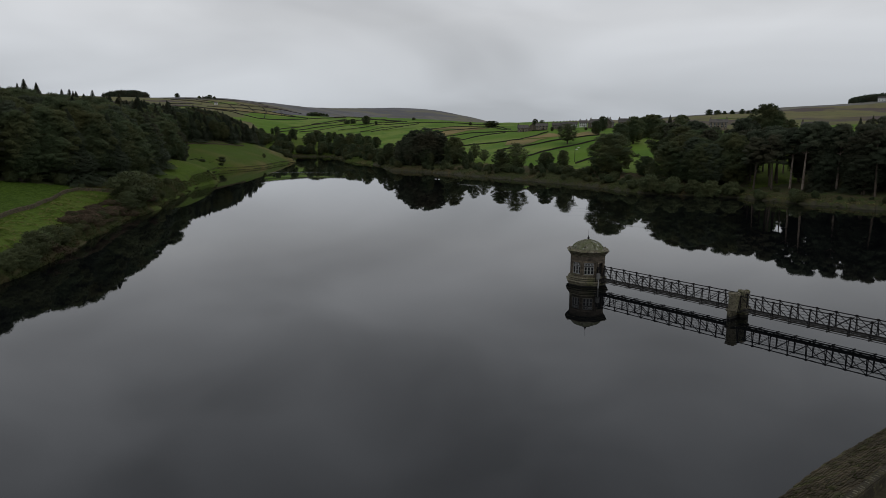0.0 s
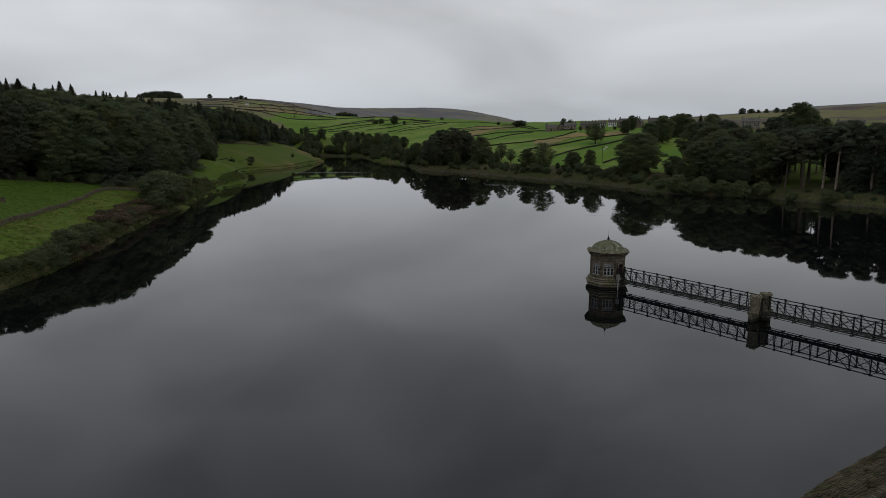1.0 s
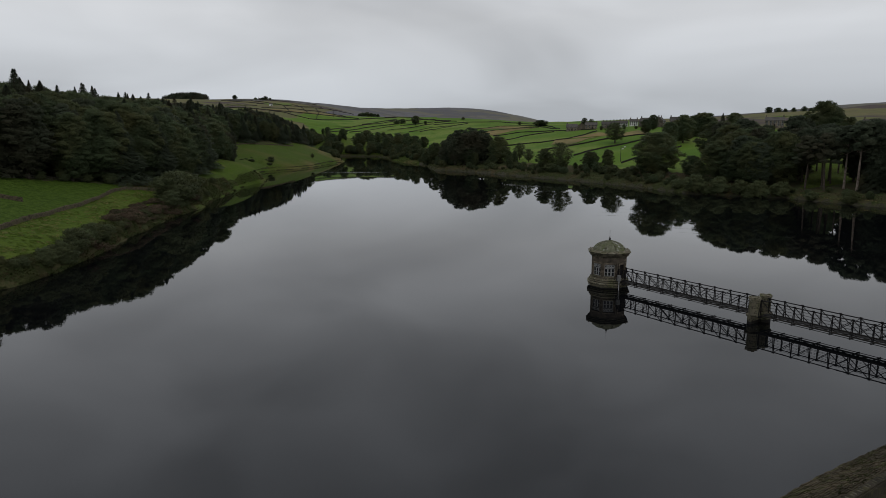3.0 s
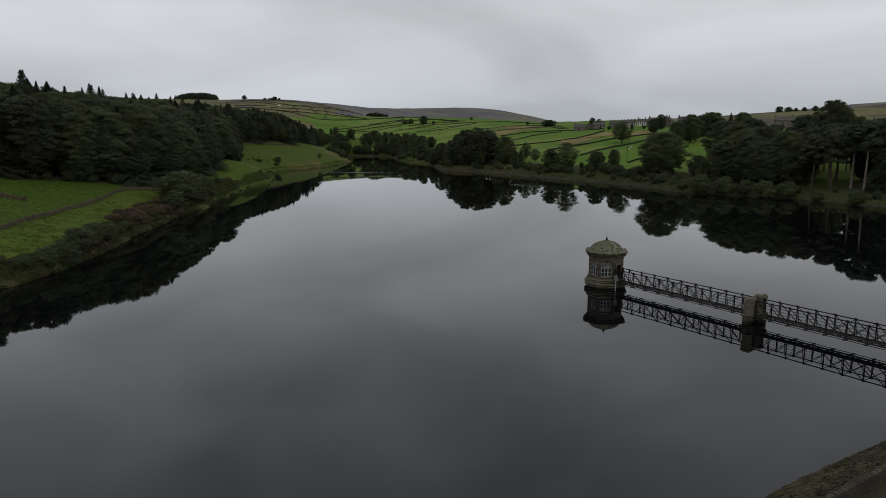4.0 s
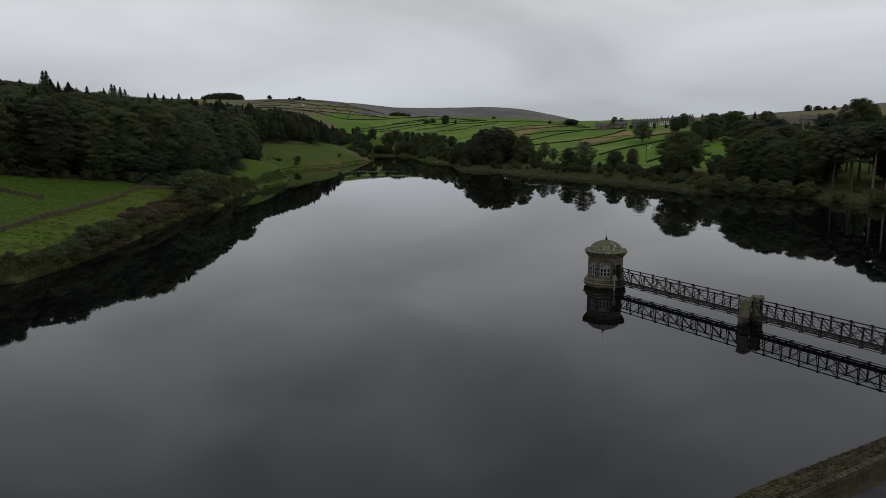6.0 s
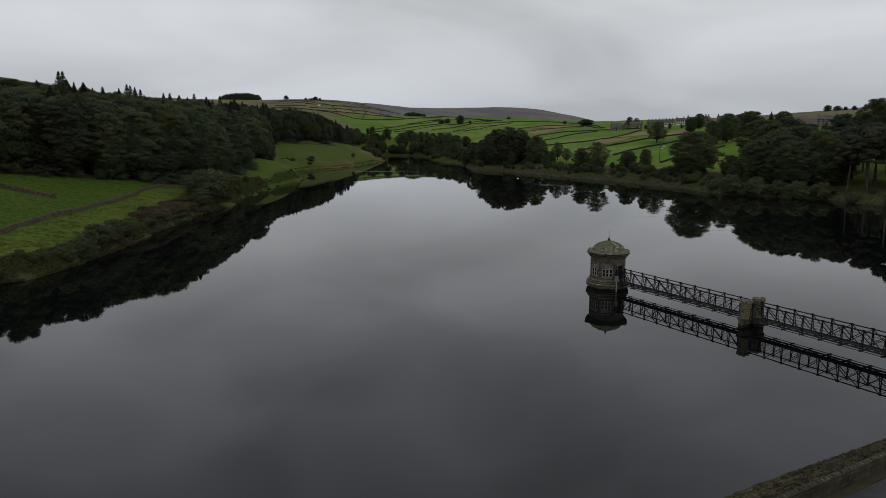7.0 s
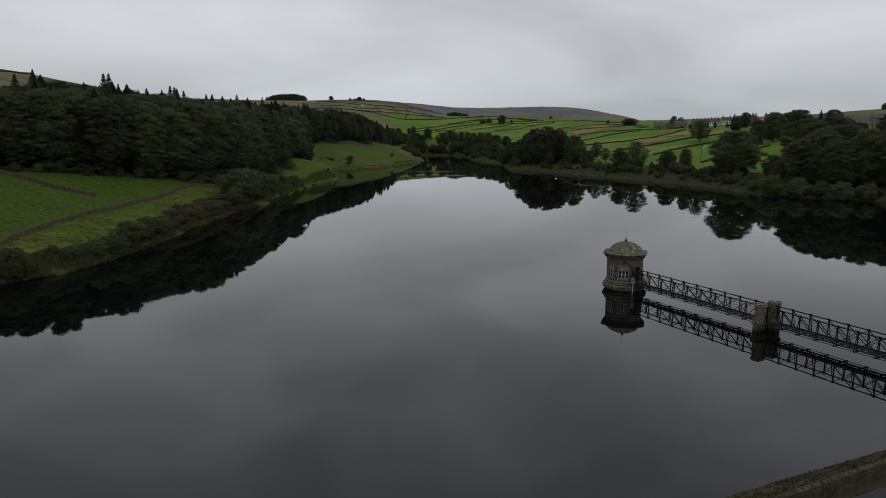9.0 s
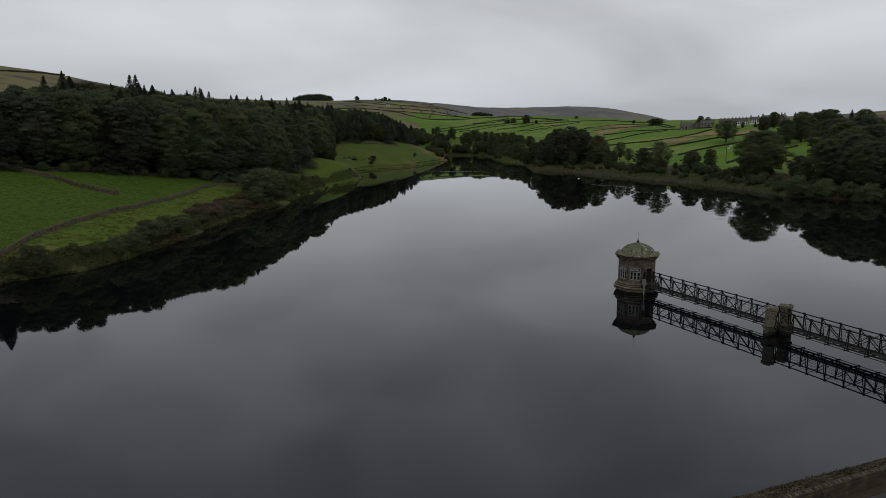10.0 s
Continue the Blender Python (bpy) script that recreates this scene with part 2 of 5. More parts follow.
M_FRAME = material("grey_white_window_paint", (0.33, 0.33, 0.32), 0.6, 0.3, vary=((4, (0.22, 0.22, 0.21), 0.5, 0.7, 4),))
M_SLATE = material("stone_slate_roof", (0.090, 0.082, 0.074), 0.85, 0.25, vary=((0.6, (0.06, 0.055, 0.05), 0.45, 0.65, 6),), bump=((3, 0.5, 0.05),), obj_vary=0.2)
M_HOUSE = material("sooty_house_stone", (0.180, 0.152, 0.115), 0.9, 0.2, vary=((0.7, (0.085, 0.072, 0.058), 0.42, 0.62, 6),), bump=((4, 0.4, 0.04),), obj_vary=0.25)
M_ROAD = material("asphalt", (0.042, 0.042, 0.045), 0.85, 0.25, vary=((0.8, (0.065, 0.063, 0.060), 0.4, 0.65, 6),), bump=((12, 0.3, 0.02),))
M_VERGE = material("dead_grass_verge", (0.058, 0.050, 0.031), 0.95, 0.1, vary=((2, (0.045, 0.042, 0.024), 0.45, 0.65, 6),), bump=((5, 0.7, 0.1),))
M_STRAW = material("bleached_grass", (0.215, 0.195, 0.075), 0.9, 0.1, island_vary=0.25, thin=0.3)
M_RUSH = material("green_rushes", (0.098, 0.140, 0.024), 0.9, 0.1, island_vary=0.25, thin=0.3)
M_POST = material("grey_timber", (0.045, 0.040, 0.034), 0.9, 0.2, vary=((4, (0.055, 0.05, 0.042), 0.45, 0.65, 4),))


# ---- mesh helpers ----
def mesh_of(name, verts, faces, mat, smooth=False, normals=None):
    """A mesh from plain lists; normals, one a corner point, round off the shading of foliage."""
    me = bpy.data.meshes.new(name)
    if isinstance(faces, np.ndarray):
        me.vertices.add(len(verts))
        me.vertices.foreach_set("co", np.asarray(verts, np.float32).ravel())
        me.loops.add(faces.size)
        me.loops.foreach_set("vertex_index", faces.astype(np.int32).ravel())
        me.polygons.add(len(faces))
        me.polygons.foreach_set("loop_start", np.arange(0, faces.size, faces.shape[1], dtype=np.int32))
        me.update(calc_edges=True)
    else:
        me.from_pydata([tuple(v) for v in verts], [], [tuple(f) for f in faces])
    me.materials.append(mat)
    if smooth:
        me.polygons.foreach_set("use_smooth", [True] * len(me.polygons))
    me.update()
    if normals is not None:
        me.polygons.foreach_set("use_smooth", [True] * len(me.polygons))
        me.normals_split_custom_set_from_vertices(normals)
    return me


def outward(v, out, mix):
    """Turns leaf quads to face out of the crown; returns them with normals bent towards out."""
    v = v.reshape(-1, 4, 3)
    g = np.cross(v[:, 1] - v[:, 0], v[:, 2] - v[:, 1])
    g /= np.linalg.norm(g, axis=1)[:, None] + 1e-9
    back = (g * out).sum(1) < 0
    v[back] = v[back][:, ::-1]
    g[back] *= -1
    n = g * (1 - mix) + out * mix
    n /= np.linalg.norm(n, axis=1)[:, None] + 1e-9
    return v.reshape(-1, 3), np.repeat(n, 4, axis=0)


def part(name, bm, mat, parent=None, label=""):
    """Links a bmesh as one mesh object under a thing or a part."""
    me = bpy.data.meshes.new(name)
    bm.to_mesh(me)
    bm.free()
    me.materials.append(mat)
    ob = new(name, me)
    ob.parent = parent
    if label:
        ob["label"] = label
    return ob


def add_box(bm, centre, size, rot=0.0, taper=1.0):
    """A box with its base centre at centre; rot in degrees about z."""
    r = bmesh.ops.create_cube(bm, size=1.0)
    for v in r["verts"]:
        k = taper if v.co.z > 0 else 1.0
        v.co = Vector((v.co.x * size[0] * k, v.co.y * size[1] * k, (v.co.z + 0.5) * size[2]))
    bmesh.ops.rotate(bm, verts=r["verts"], cent=(0, 0, 0), matrix=Matrix.Rotation(radians(rot), 3, "Z"))
    bmesh.ops.translate(bm, verts=r["verts"], vec=centre)
    return r["verts"]


def add_bar(bm, a, b, w, h=None):
    """A square bar from a to b."""
    a, b = Vector(a), Vector(b)
    d = b - a
    r = bmesh.ops.create_cube(bm, size=1.0)
    q = d.to_track_quat("Y", "Z").to_matrix().to_4x4()
    bmesh.ops.transform(bm, verts=r["verts"], matrix=Matrix.Translation((a + b) / 2) @ q @ Matrix.Diagonal((w, d.length, h or w, 1)))
    return r["verts"]


# ---- terrain ----
SHORE = [(-62, -30), (-65, 40), (-66.5, 75), (-65.5, 87), (-62, 93), (-60.2, 99), (-60, 107), (-62, 124), (-65.7, 141), (-67.5, 158), (-70.5, 173), (-71, 192), (-73, 208),
         (-78, 237), (-82, 268), (-84.5, 290), (-83.5, 319), (-94, 347), (-108, 385), (-108, 410), (-96, 430), (-89, 454), (-87, 500), (-83, 538), (-85, 552),
         (-95, 590), (-112, 650), (-108, 674), (-70, 662), (-52, 600), (-47, 562), (-30, 520), (-16, 490), (-11, 450), (-6.4, 411), (10, 402), (28.5, 377), (44, 351), (64, 320), (74, 303), (82, 283),
         (91, 255), (103, 245), (120, 236), (129, 216), (139, 201.5), (146, 193), (165, 172), (172, 134)]


def lake_distance(px, py):
    """Signed distance to the shore, positive on land, with the nearest shore's wiggle."""
    best = np.full(px.shape, 1e9)
    inside = np.zeros(px.shape, bool)
    n = len(SHORE)
    for i in range(n):
        (ax, ay), (bx, by) = SHORE[i], SHORE[(i + 1) % n]
        ex, ey = bx - ax, by - ay
        t = np.clip(((px - ax) * ex + (py - ay) * ey) / (ex * ex + ey * ey), 0, 1)
        best = np.minimum(best, np.hypot(px - ax - t * ex, py - ay - t * ey))
        cross = ((ay > py) != (by > py)) & (px < ex * (py - ay) / (ey if ey else 1e-9) + ax)
        inside ^= cross
    return np.where(inside, -best, best)


def step(a, b, v):
    t = np.clip((v - a) / (b - a), 0, 1)
    return t * t * (3 - 2 * t)


def wave(x, y, length, seed):
    """Cheap smooth noise in -1..1."""
    k = 6.283 / length
    return (np.sin(k * (x * 0.83 + y * 0.55) + seed) + np.sin(k * 1.37 * (x * -0.36 + y * 0.93) + seed * 2.1)
            + np.sin(k * 2.1 * (x * 0.97 - y * 0.21) + seed * 3.7) * 0.6) / 2.6


def bell(x, y, cx, cy, sx, sy):
    return np.exp(-(((x - cx) / sx) ** 2 + ((y - cy) / sy) ** 2))


def height(x, y):
    x, y = np.asarray(x, float), np.asarray(y, float)
    d = lake_distance(x, y) + 0.9 * wave(x, y, 23, 1.0)
    land = np.maximum(d, 0)
    knoll = step(196, 226, y) * step(338, 322, y) * (x < -20)
    bank = (1.7 + 1.0 * (x < -20) + 1.5 * knoll) * (1 - np.exp(-land / np.where(x < -20, 1.3 + 0.9 * knoll + 6.0 * step(325, 345, y), 2.0)))
    left = 110 * (1 - np.exp(-0.2 * land / 110)) + 9 * bell(x, y, -152, 560, 42, 110)
    left = left + 26 * bell(x, y, -500, 440, 215, 215) + 6 * bell(x, y, -430, 680, 110, 130) + 2.8 * bell(x, y, -99, 303, 14, 22) + 4 * bell(x, y, -560, 1850, 430, 400)
    east = step(-20, 130, x)
    crest = 62 - 22 * east
    right = crest * np.tanh((0.132 + 0.013 * east) * land / crest) - (0.045 - 0.02 * east) * np.maximum(land - 400, 0)
    right = right * (1 - 0.2 * step(125, 215, x) * step(540, 420, y))
    axis = -100 - np.clip(y - 620, 0, 380) * 0.33
    half = 70 + 170 * step(900, 1400, y)
    w = step(-1, 1, (x - np.where(y < 560, -20, axis)) / half)
    behind = step(0, -60, y - 0.6933 * x - 12)
    z = bank + left * (1 - w) + right * w
    far = 12 + 132 * step(800, 60, x) + 45 * step(-600, -1900, x)
    z = np.maximum(z, 0) * (1 - step(1600, 3300, y)) + np.maximum(far, 0) * step(1500, 3500, y)
    z += 76 * bell(x, y, 1250, 1350, 520, 500) + 20 * bell(x, y, 700, 1250, 330, 350)
    z += wave(x, y, 60, 2.0) * 0.5 * step(10, 60, land) + wave(x, y, 400, 5.0) * 3 * step(200, 700, land)
    return np.where(d > 0, np.maximum(z, 0.05) * (1 - behind) - 6 * behind, np.maximum(d * 0.4, -6))


def ground_z(x, y):
    return float(height(np.array([x]), np.array([y]))[0])


def axis_values(lo, hi, fine_lo, fine_hi, fine, grow):
    vals = list(np.arange(fine_lo, fine_hi + 0.1, fine))
    s, v = fine, fine_hi
    while v < hi:
        s *= grow
        v += s
        vals.append(v)
    s, v = fine, fine_lo
    while v > lo:
        s *= grow
        v -= s
        vals.insert(0, v)
    return np.array(vals)


def build_ground():
    gx, gy = axis_values(-3600, 3600, -220, 260, 2.2, 1.05), axis_values(-500, 4700, 0, 660, 2.4, 1.035)
    X, Y = np.meshgrid(gx, gy)
    Z = height(X, Y)
    nx, ny = len(gx), len(gy)
    idx = np.arange(nx * ny).reshape(ny, nx)
    quads = np.stack([idx[:-1, :-1], idx[:-1, 1:], idx[1:, 1:], idx[1:, :-1]], -1).reshape(-1, 4)
    me = bpy.data.meshes.new("ground")
    me.from_pydata(np.stack([X, Y, Z], -1).reshape(-1, 3).tolist(), [], quads.tolist())
    for m in (M_GROUND, M_MOOR, M_FIELD, M_MUD, M_SPIT, M_HILL, M_WOODFLOOR, M_MEADOW, M_SCRUB):
        me.materials.append(m)
    x, y = (X[:-1, :-1] + X[1:, 1:]).ravel() / 2, (Y[:-1, :-1] + Y[1:, 1:]).ravel() / 2
    d = lake_distance(x, y) + 1.2 * wave(x, y, 9, 3.0)
    axis = np.where(y < 560, -20, -100 - np.clip(y - 620, 0, 380) * 0.33)
    east = x > axis
    slot = np.zeros(len(x), np.int32)
    slot[east & (d > 26)] = 7
    slot[east & (d > 26) & (y < 560) & (x > 30)] = 7
    slot[east & (d <= 26)] = 8
    slot[east & (x > 112) & (d < 75) & (y < 330) & (x - 118 > (y - 300) * 0.55)] = 6
    slot[east & (x > 222) & (y > 470)] = 5
    slot[~east & (d > 150)] = 5
    slot[~east & (x < FIELD_EDGE(y)) & (y < 200) & (d < 150)] = 2
    slot[~east & (x < wood_foot(y) - 2) & (y < 690) & (d < 150)] = 6
    slot[~east & (x >= wood_foot(y) - 2) & (y > 200) & (y < 690)] = 4
    slot[~east & (x >= wood_foot(y) - 2) & (y > 272) & (y < 335)] = 0
    slot[(east & (y > 1150)) | (y > 2300) | (x > 1000)] = 1
    slot[east & (x > -60) & (d > 26) & (y > 560) & (x < 10 - (y - 560) * 0.25)] = 0
    slot[east & (d > 4) & (x < -40) & (y > 640) & (d < 105)] = 0
    slot[~east & (y < 200) & (lake_distance(x, y) < 2.2)] = 8
    slot[~east & (y >= 200) & (y < 336) & (d < 3.0)] = 4
    slot[~east & (y > 1750)] = 1
    slot[in_ride(x, y) & (y > 240)] = 0
    slot[east & (lake_distance(x, y) < 1.0)] = 3
    slot[y - 0.6933 * x - 12 < 0] = 0
    me.polygons.foreach_set("material_index", slot)
    me.polygons.foreach_set("use_smooth", np.ones(len(quads), bool))
    me.update()
    tagged(new("ground", me), "grassy valley sides and moor around the reservoir", "ground", kind="structure")


def in_ride(x, y):
    """The open grassy ride that runs up through the wood above the shore."""
    return (x > 0.53 * y) & (x < 0.605 * y) & (y > 225) & (y < 345)


def FIELD_EDGE(y):
    """The line of the lower field wall."""
    return np.interp(y, [40, 90, 98, 117, 142, 156, 174, 195], [-69, -69, -71, -75.3, -80.6, -82, -86.5, -90.3])


def wood_foot(y):
    """The lower edge of the wood on the hillside."""
    return np.interp(y, [100, 148, 159, 180, 191, 204, 235, 287, 305, 325, 345, 400, 450, 500, 560, 610, 650, 690],
                     [-150, -125, -117, -107, -99.5, -89, -87.5, -94, -99, -104, -111, -134, -138, -119, -114, -119, -136, -155])


build_ground()


def build_water():
    v = [(-80, -34.5, 0), (190, 152.7, 0), (210, 720, 0), (-170, 720, 0)]
    tagged(new("water", mesh_of("water", v, [(0, 1, 2, 3)], M_WATER)), "still dark reservoir water reflecting the cloudy sky", "water", kind="structure")


build_water()


# ---- trees ----
def leaf_cloud(rng, lobes, count, size):
    """Small tilted leaf clumps scattered over the shells of lobes (x, y, z, rx, rz)."""
    lob = np.array(lobes, float)
    wts = lob[:, 3] ** 2
    c = lob[rng.choice(len(lob), count, p=wts / wts.sum())]
    n = rng.normal(size=(count, 3))
    n /= np.linalg.norm(n, axis=1)[:, None]
    n[:, 2] = np.where(n[:, 2] < -0.5, -0.6 * n[:, 2], n[:, 2])
    r = (1.06 - np.abs(rng.normal(size=count)) * 0.48)[:, None]
    p = c[:, :3] + n * r * np.stack([c[:, 3], c[:, 3], c[:, 4]], 1)
    t = n + rng.normal(size=(count, 3)) * 0.5
    t[:, 2] += 0.4
    t /= np.linalg.norm(t, axis=1)[:, None]
    a = np.cross(t, rng.normal(size=(count, 3)))
    a /= np.linalg.norm(a, axis=1)[:, None]
    b = np.cross(t, a)
    s = (size * rng.uniform(0.55, 1.4, count))[:, None]
    q = rng.uniform(0.6, 1.3, (4, count, 1))
    v = np.stack([p + a * s * q[0], p + b * s * q[1] - t * s * 0.35, p - a * s * q[2], p - b * s * q[3] - t * s * 0.35], 1).reshape(-1, 3)
    f = np.arange(count * 4).reshape(-1, 4)
    mid = (lob[:, :3] * wts[:, None]).sum(0) / wts.sum()
    away = p - mid * np.array([1, 1, 0.7])
    away /= np.linalg.norm(away, axis=1)[:, None] + 1e-9
    out = n * 0.65 + away * 0.35
    out /= np.linalg.norm(out, axis=1)[:, None] + 1e-9
    v, nrm = outward(v, out, 0.8)
    return v, f, nrm


def trunk_mesh(rng, h, r, limbs, mat, spread, start=0.35):
    bm = bmesh.new()

    def tube(a, b, ra, rb, n=7):
        a, b = Vector(a), Vector(b)
        q = (b - a).to_track_quat("Z", "Y").to_matrix().to_4x4()
        o = bmesh.ops.create_cone(bm, cap_ends=True, segments=n, radius1=ra, radius2=rb, depth=(b - a).length)
        bmesh.ops.transform(bm, verts=o["verts"], matrix=Matrix.Translation((a + b) / 2) @ q)

    lean = rng.normal(size=2) * 0.03 * h * (limbs > 0)
    mid = (lean[0] * 0.4, lean[1] * 0.4, h * 0.5)
    tube((0, 0, -0.8), mid, r * 1.15, r * 0.7)
    tube(mid, (lean[0], lean[1], h * 0.92), r * 0.7, r * 0.15)
    for i in range(limbs):
        t = rng.uniform(start, 0.8)
        an = i * 2.4 + rng.uniform(-0.4, 0.4)
        a = (lean[0] * t, lean[1] * t, h * t)
        ln = spread * (1.1 - t) * rng.uniform(0.6, 1.0)
        tube(a, (a[0] + math.cos(an) * ln, a[1] + math.sin(an) * ln, a[2] + ln * 0.6), r * 0.35, r * 0.08, 5)
    me = bpy.data.meshes.new("trunk")
    bm.to_mesh(me)
    bm.free()
    me.materials.append(mat)
    return me


def broadleaf_meshes(seed, h, w, count, size, mat, low=0.1, lobes_n=34, peak=0.45):
    """A crown of many overlapping leafy lobes, widest at the share peak of its height."""
    rng = np.random.default_rng(seed)
    lobes = []
    lobes_n = int(lobes_n * 2.0)
    for i in range(lobes_n):
        t = (i + rng.uniform(0, 1)) / lobes_n
        an = i * 2.4 + rng.uniform(-0.5, 0.5)
        env = (min(t / peak, 1.0) * 0.45 + 0.55) if t < peak else math.sqrt(max(0.0, 1 - ((t - peak) / (1.06 - peak)) ** 2))
        rx = w * rng.uniform(0.05, 0.125)
        rad = max(0.0, w * 0.5 * env * rng.uniform(0.75, 1.08) - rx)
        if i % 4 == 0:
            rad *= 0.35
        lobes.append((math.cos(an) * rad, math.sin(an) * rad, h * (low + (0.93 - low) * t), rx, rx * rng.uniform(0.55, 0.9)))
    for t, k in ((0.25, 0.36), (0.5, 0.37), (0.74, 0.27)):
        lobes.append((0, 0, h * (low + (0.93 - low) * t), w * k, h * 0.2))
    v, f, nrm = leaf_cloud(rng, lobes, count, size)
    return trunk_mesh(rng, h * 0.8, h * 0.022, 7, M_BARK, w * 0.4), mesh_of("crown", v, f, mat, normals=nrm)


def conifer_meshes(seed, h, w, count, size, mat, low=0.06, tiers=24):
    """Whorls of drooping branches round a straight stem."""
    rng = np.random.default_rng(seed)
    t = rng.uniform(0, 1, count) ** 1.05
    k = np.floor(t * tiers)
    tier = (k + rng.uniform(0, 0.85, count)) / tiers
    wob = 0.78 + 0.42 * np.abs(np.sin(k * 12.9898 + seed))
    rad = w * 0.5 * (1 - tier) ** 0.98 * wob + 0.05
    an = rng.integers(0, 8, count) * 0.785 + k * 1.1 + rng.normal(size=count) * 0.15
    u = rng.uniform(0.15, 1.0, count) ** 0.6
    z = h * (low + (1 - low) * tier) + rad * u * (0.35 * tier - 0.32) + rng.normal(size=count) * 0.1
    p = np.stack([np.cos(an) * rad * u, np.sin(an) * rad * u, z], 1)
    out = np.stack([np.cos(an), np.sin(an), -0.35 * np.ones(count)], 1)
    side = np.stack([-np.sin(an), np.cos(an), rng.normal(size=count) * 0.35], 1)
    s = (size * rng.uniform(0.5, 1.3, count) * (1.05 - 0.75 * tier))[:, None]
    down = np.array([0, 0, 0.3])
    v = np.stack([p - out * s, p + side * s * 0.5 - down * s, p + out * s * 1.2 - down * s, p - side * s * 0.5 - down * s], 1).reshape(-1, 3)
    f = np.arange(count * 4).reshape(-1, 4)
    rise = np.stack([np.cos(an), np.sin(an), 0.9 * np.ones(count)], 1) / 1.345
    v, nrm = outward(v, rise, 0.5)
    return trunk_mesh(rng, h * 1.06, h * 0.012, 0, M_BARK, 1), mesh_of("crown", v, f, mat, normals=nrm)


def pine_meshes(seed, h, w, count, size, mat, bare=0.5, bark=None):
    rng = np.random.default_rng(seed)
    lobes = []
    for i in range(40):
        t = rng.uniform(0, 1)
        an = i * 2.4
        rad = w * 0.5 * rng.uniform(0.1, 0.85) * (1 - 0.75 * t ** 2)
        rx = w * rng.uniform(0.07, 0.16)
        lobes.append((math.cos(an) * rad, math.sin(an) * rad, h * (bare + (0.97 - bare) * t), rx, rx * rng.uniform(0.55, 0.95)))
    v, f, nrm = leaf_cloud(rng, lobes, count, size)
    return trunk_mesh(rng, h * 0.95, h * 0.014, 9, bark or M_BARK, w * 0.5, bare - 0.05), mesh_of("crown", v, f, mat, normals=nrm)


def make_kind(name, meshes, label, category="tree"):
    ob = new(name)
    for n, me in zip(("trunk", "crown"), meshes):
        c = new(n, me)
        c.parent = ob
    tagged(ob, label, category)
    return ob


L_OAK, L_SPRUCE = "dark green broadleaf tree with a rounded leafy crown", "tall dark green spruce with a pointed top"
KINDS = {
    "oak_a": (15, make_kind("broadleaf_tree", broadleaf_meshes(1, 15, 11, 50000, 0.115, M_LEAF, 0.06, 56), L_OAK)),
    "oak_b": (15, make_kind("sycamore_tree", broadleaf_meshes(2, 15, 9, 46000, 0.11, M_LEAF, 0.05, 50, 0.35), L_OAK)),
    "oak_c": (15, make_kind("oak_tree", broadleaf_meshes(3, 15, 14, 60000, 0.12, M_LEAF, 0.08, 64, 0.4), "broad spreading green tree in full summer leaf")),
    "oak_d": (15, make_kind("beech_tree", broadleaf_meshes(14, 15, 10, 46000, 0.11, M_LEAF, 0.04, 50, 0.3), L_OAK)),
    "ash": (15, make_kind("ash_tree", broadleaf_meshes(4, 15, 12, 18000, 0.125, M_LEAF_PALE, 0.16, 44), "lighter green open-crowned tree showing sky through its leaves")),
    "spruce_a": (20, make_kind("spruce_tree", conifer_meshes(5, 20, 9.5, 24000, 0.25, M_NEEDLE), L_SPRUCE)),
    "spruce_b": (20, make_kind("spruce_tree", conifer_meshes(6, 20, 7.5, 20000, 0.24, M_NEEDLE), "slim dark green spruce with a pointed top")),
    "spruce_tall": (20, make_kind("spruce_tree", conifer_meshes(25, 20, 8.0, 9000, 0.26, M_NEEDLE, 0.06, 17), "tall spruce with gaps between its whorls of branches")),
    "pine": (18, make_kind("pine_tree", pine_meshes(7, 18, 9, 20000, 0.14, M_NEEDLE), "dark pine with a bare trunk and a high flat crown")),
    "pine_bare": (18, make_kind("pine_tree", pine_meshes(27, 18, 8, 18000, 0.14, M_NEEDLE, 0.58, M_BARK_PALE), "tall pine with a long pale bare trunk and a high crown")),
    "pine_full": (18, make_kind("pine_tree", broadleaf_meshes(17, 18, 10, 50000, 0.125, M_NEEDLE, 0.08, 60, 0.4), "dark pine with a dense crown low on its trunk")),
    "shrub_a": (4, make_kind("willow_shrub", broadleaf_meshes(8, 4, 5.5, 12000, 0.075, M_LEAF_PALE, 0.05, 26), "rounded green willow shrub on the grassy bank", "shrub")),
    "shrub_b": (4, make_kind("bramble_shrub", broadleaf_meshes(9, 4, 5.0, 12000, 0.075, M_LEAF, 0.05, 26), "dark green bramble and gorse shrub on the bank", "shrub")),
    "heather": (1.2, make_kind("heather_clump", broadleaf_meshes(10, 1.2, 3.6, 4000, 0.06, M_HEATHER, 0.05, 30), "low brown heather and bracken clump on the bank", "shrub")),
}
USED = set()
RND = random.Random(21)


def plant(kind, x, y, h, group, wide=1.0, sink=0.15, turn=None, label=""):
    """Sets the next tree of a kind, h metres high, on the ground at x, y."""
    home, src = KINDS[kind]
    k = h / home
    m = pose(x, y, ground_z(x, y) - sink, 0, 0, RND.uniform(0, 360) if turn is None else turn) @ Matrix.Diagonal((k * wide, k * wide, k, 1))
    if kind in USED:
        ob = copy_thing(src, Matrix())
    else:
        ob = src
        USED.add(kind)
    ob.matrix_basis = m
    ob["group"] = group
    if label:
        ob["label"] = label
    return ob


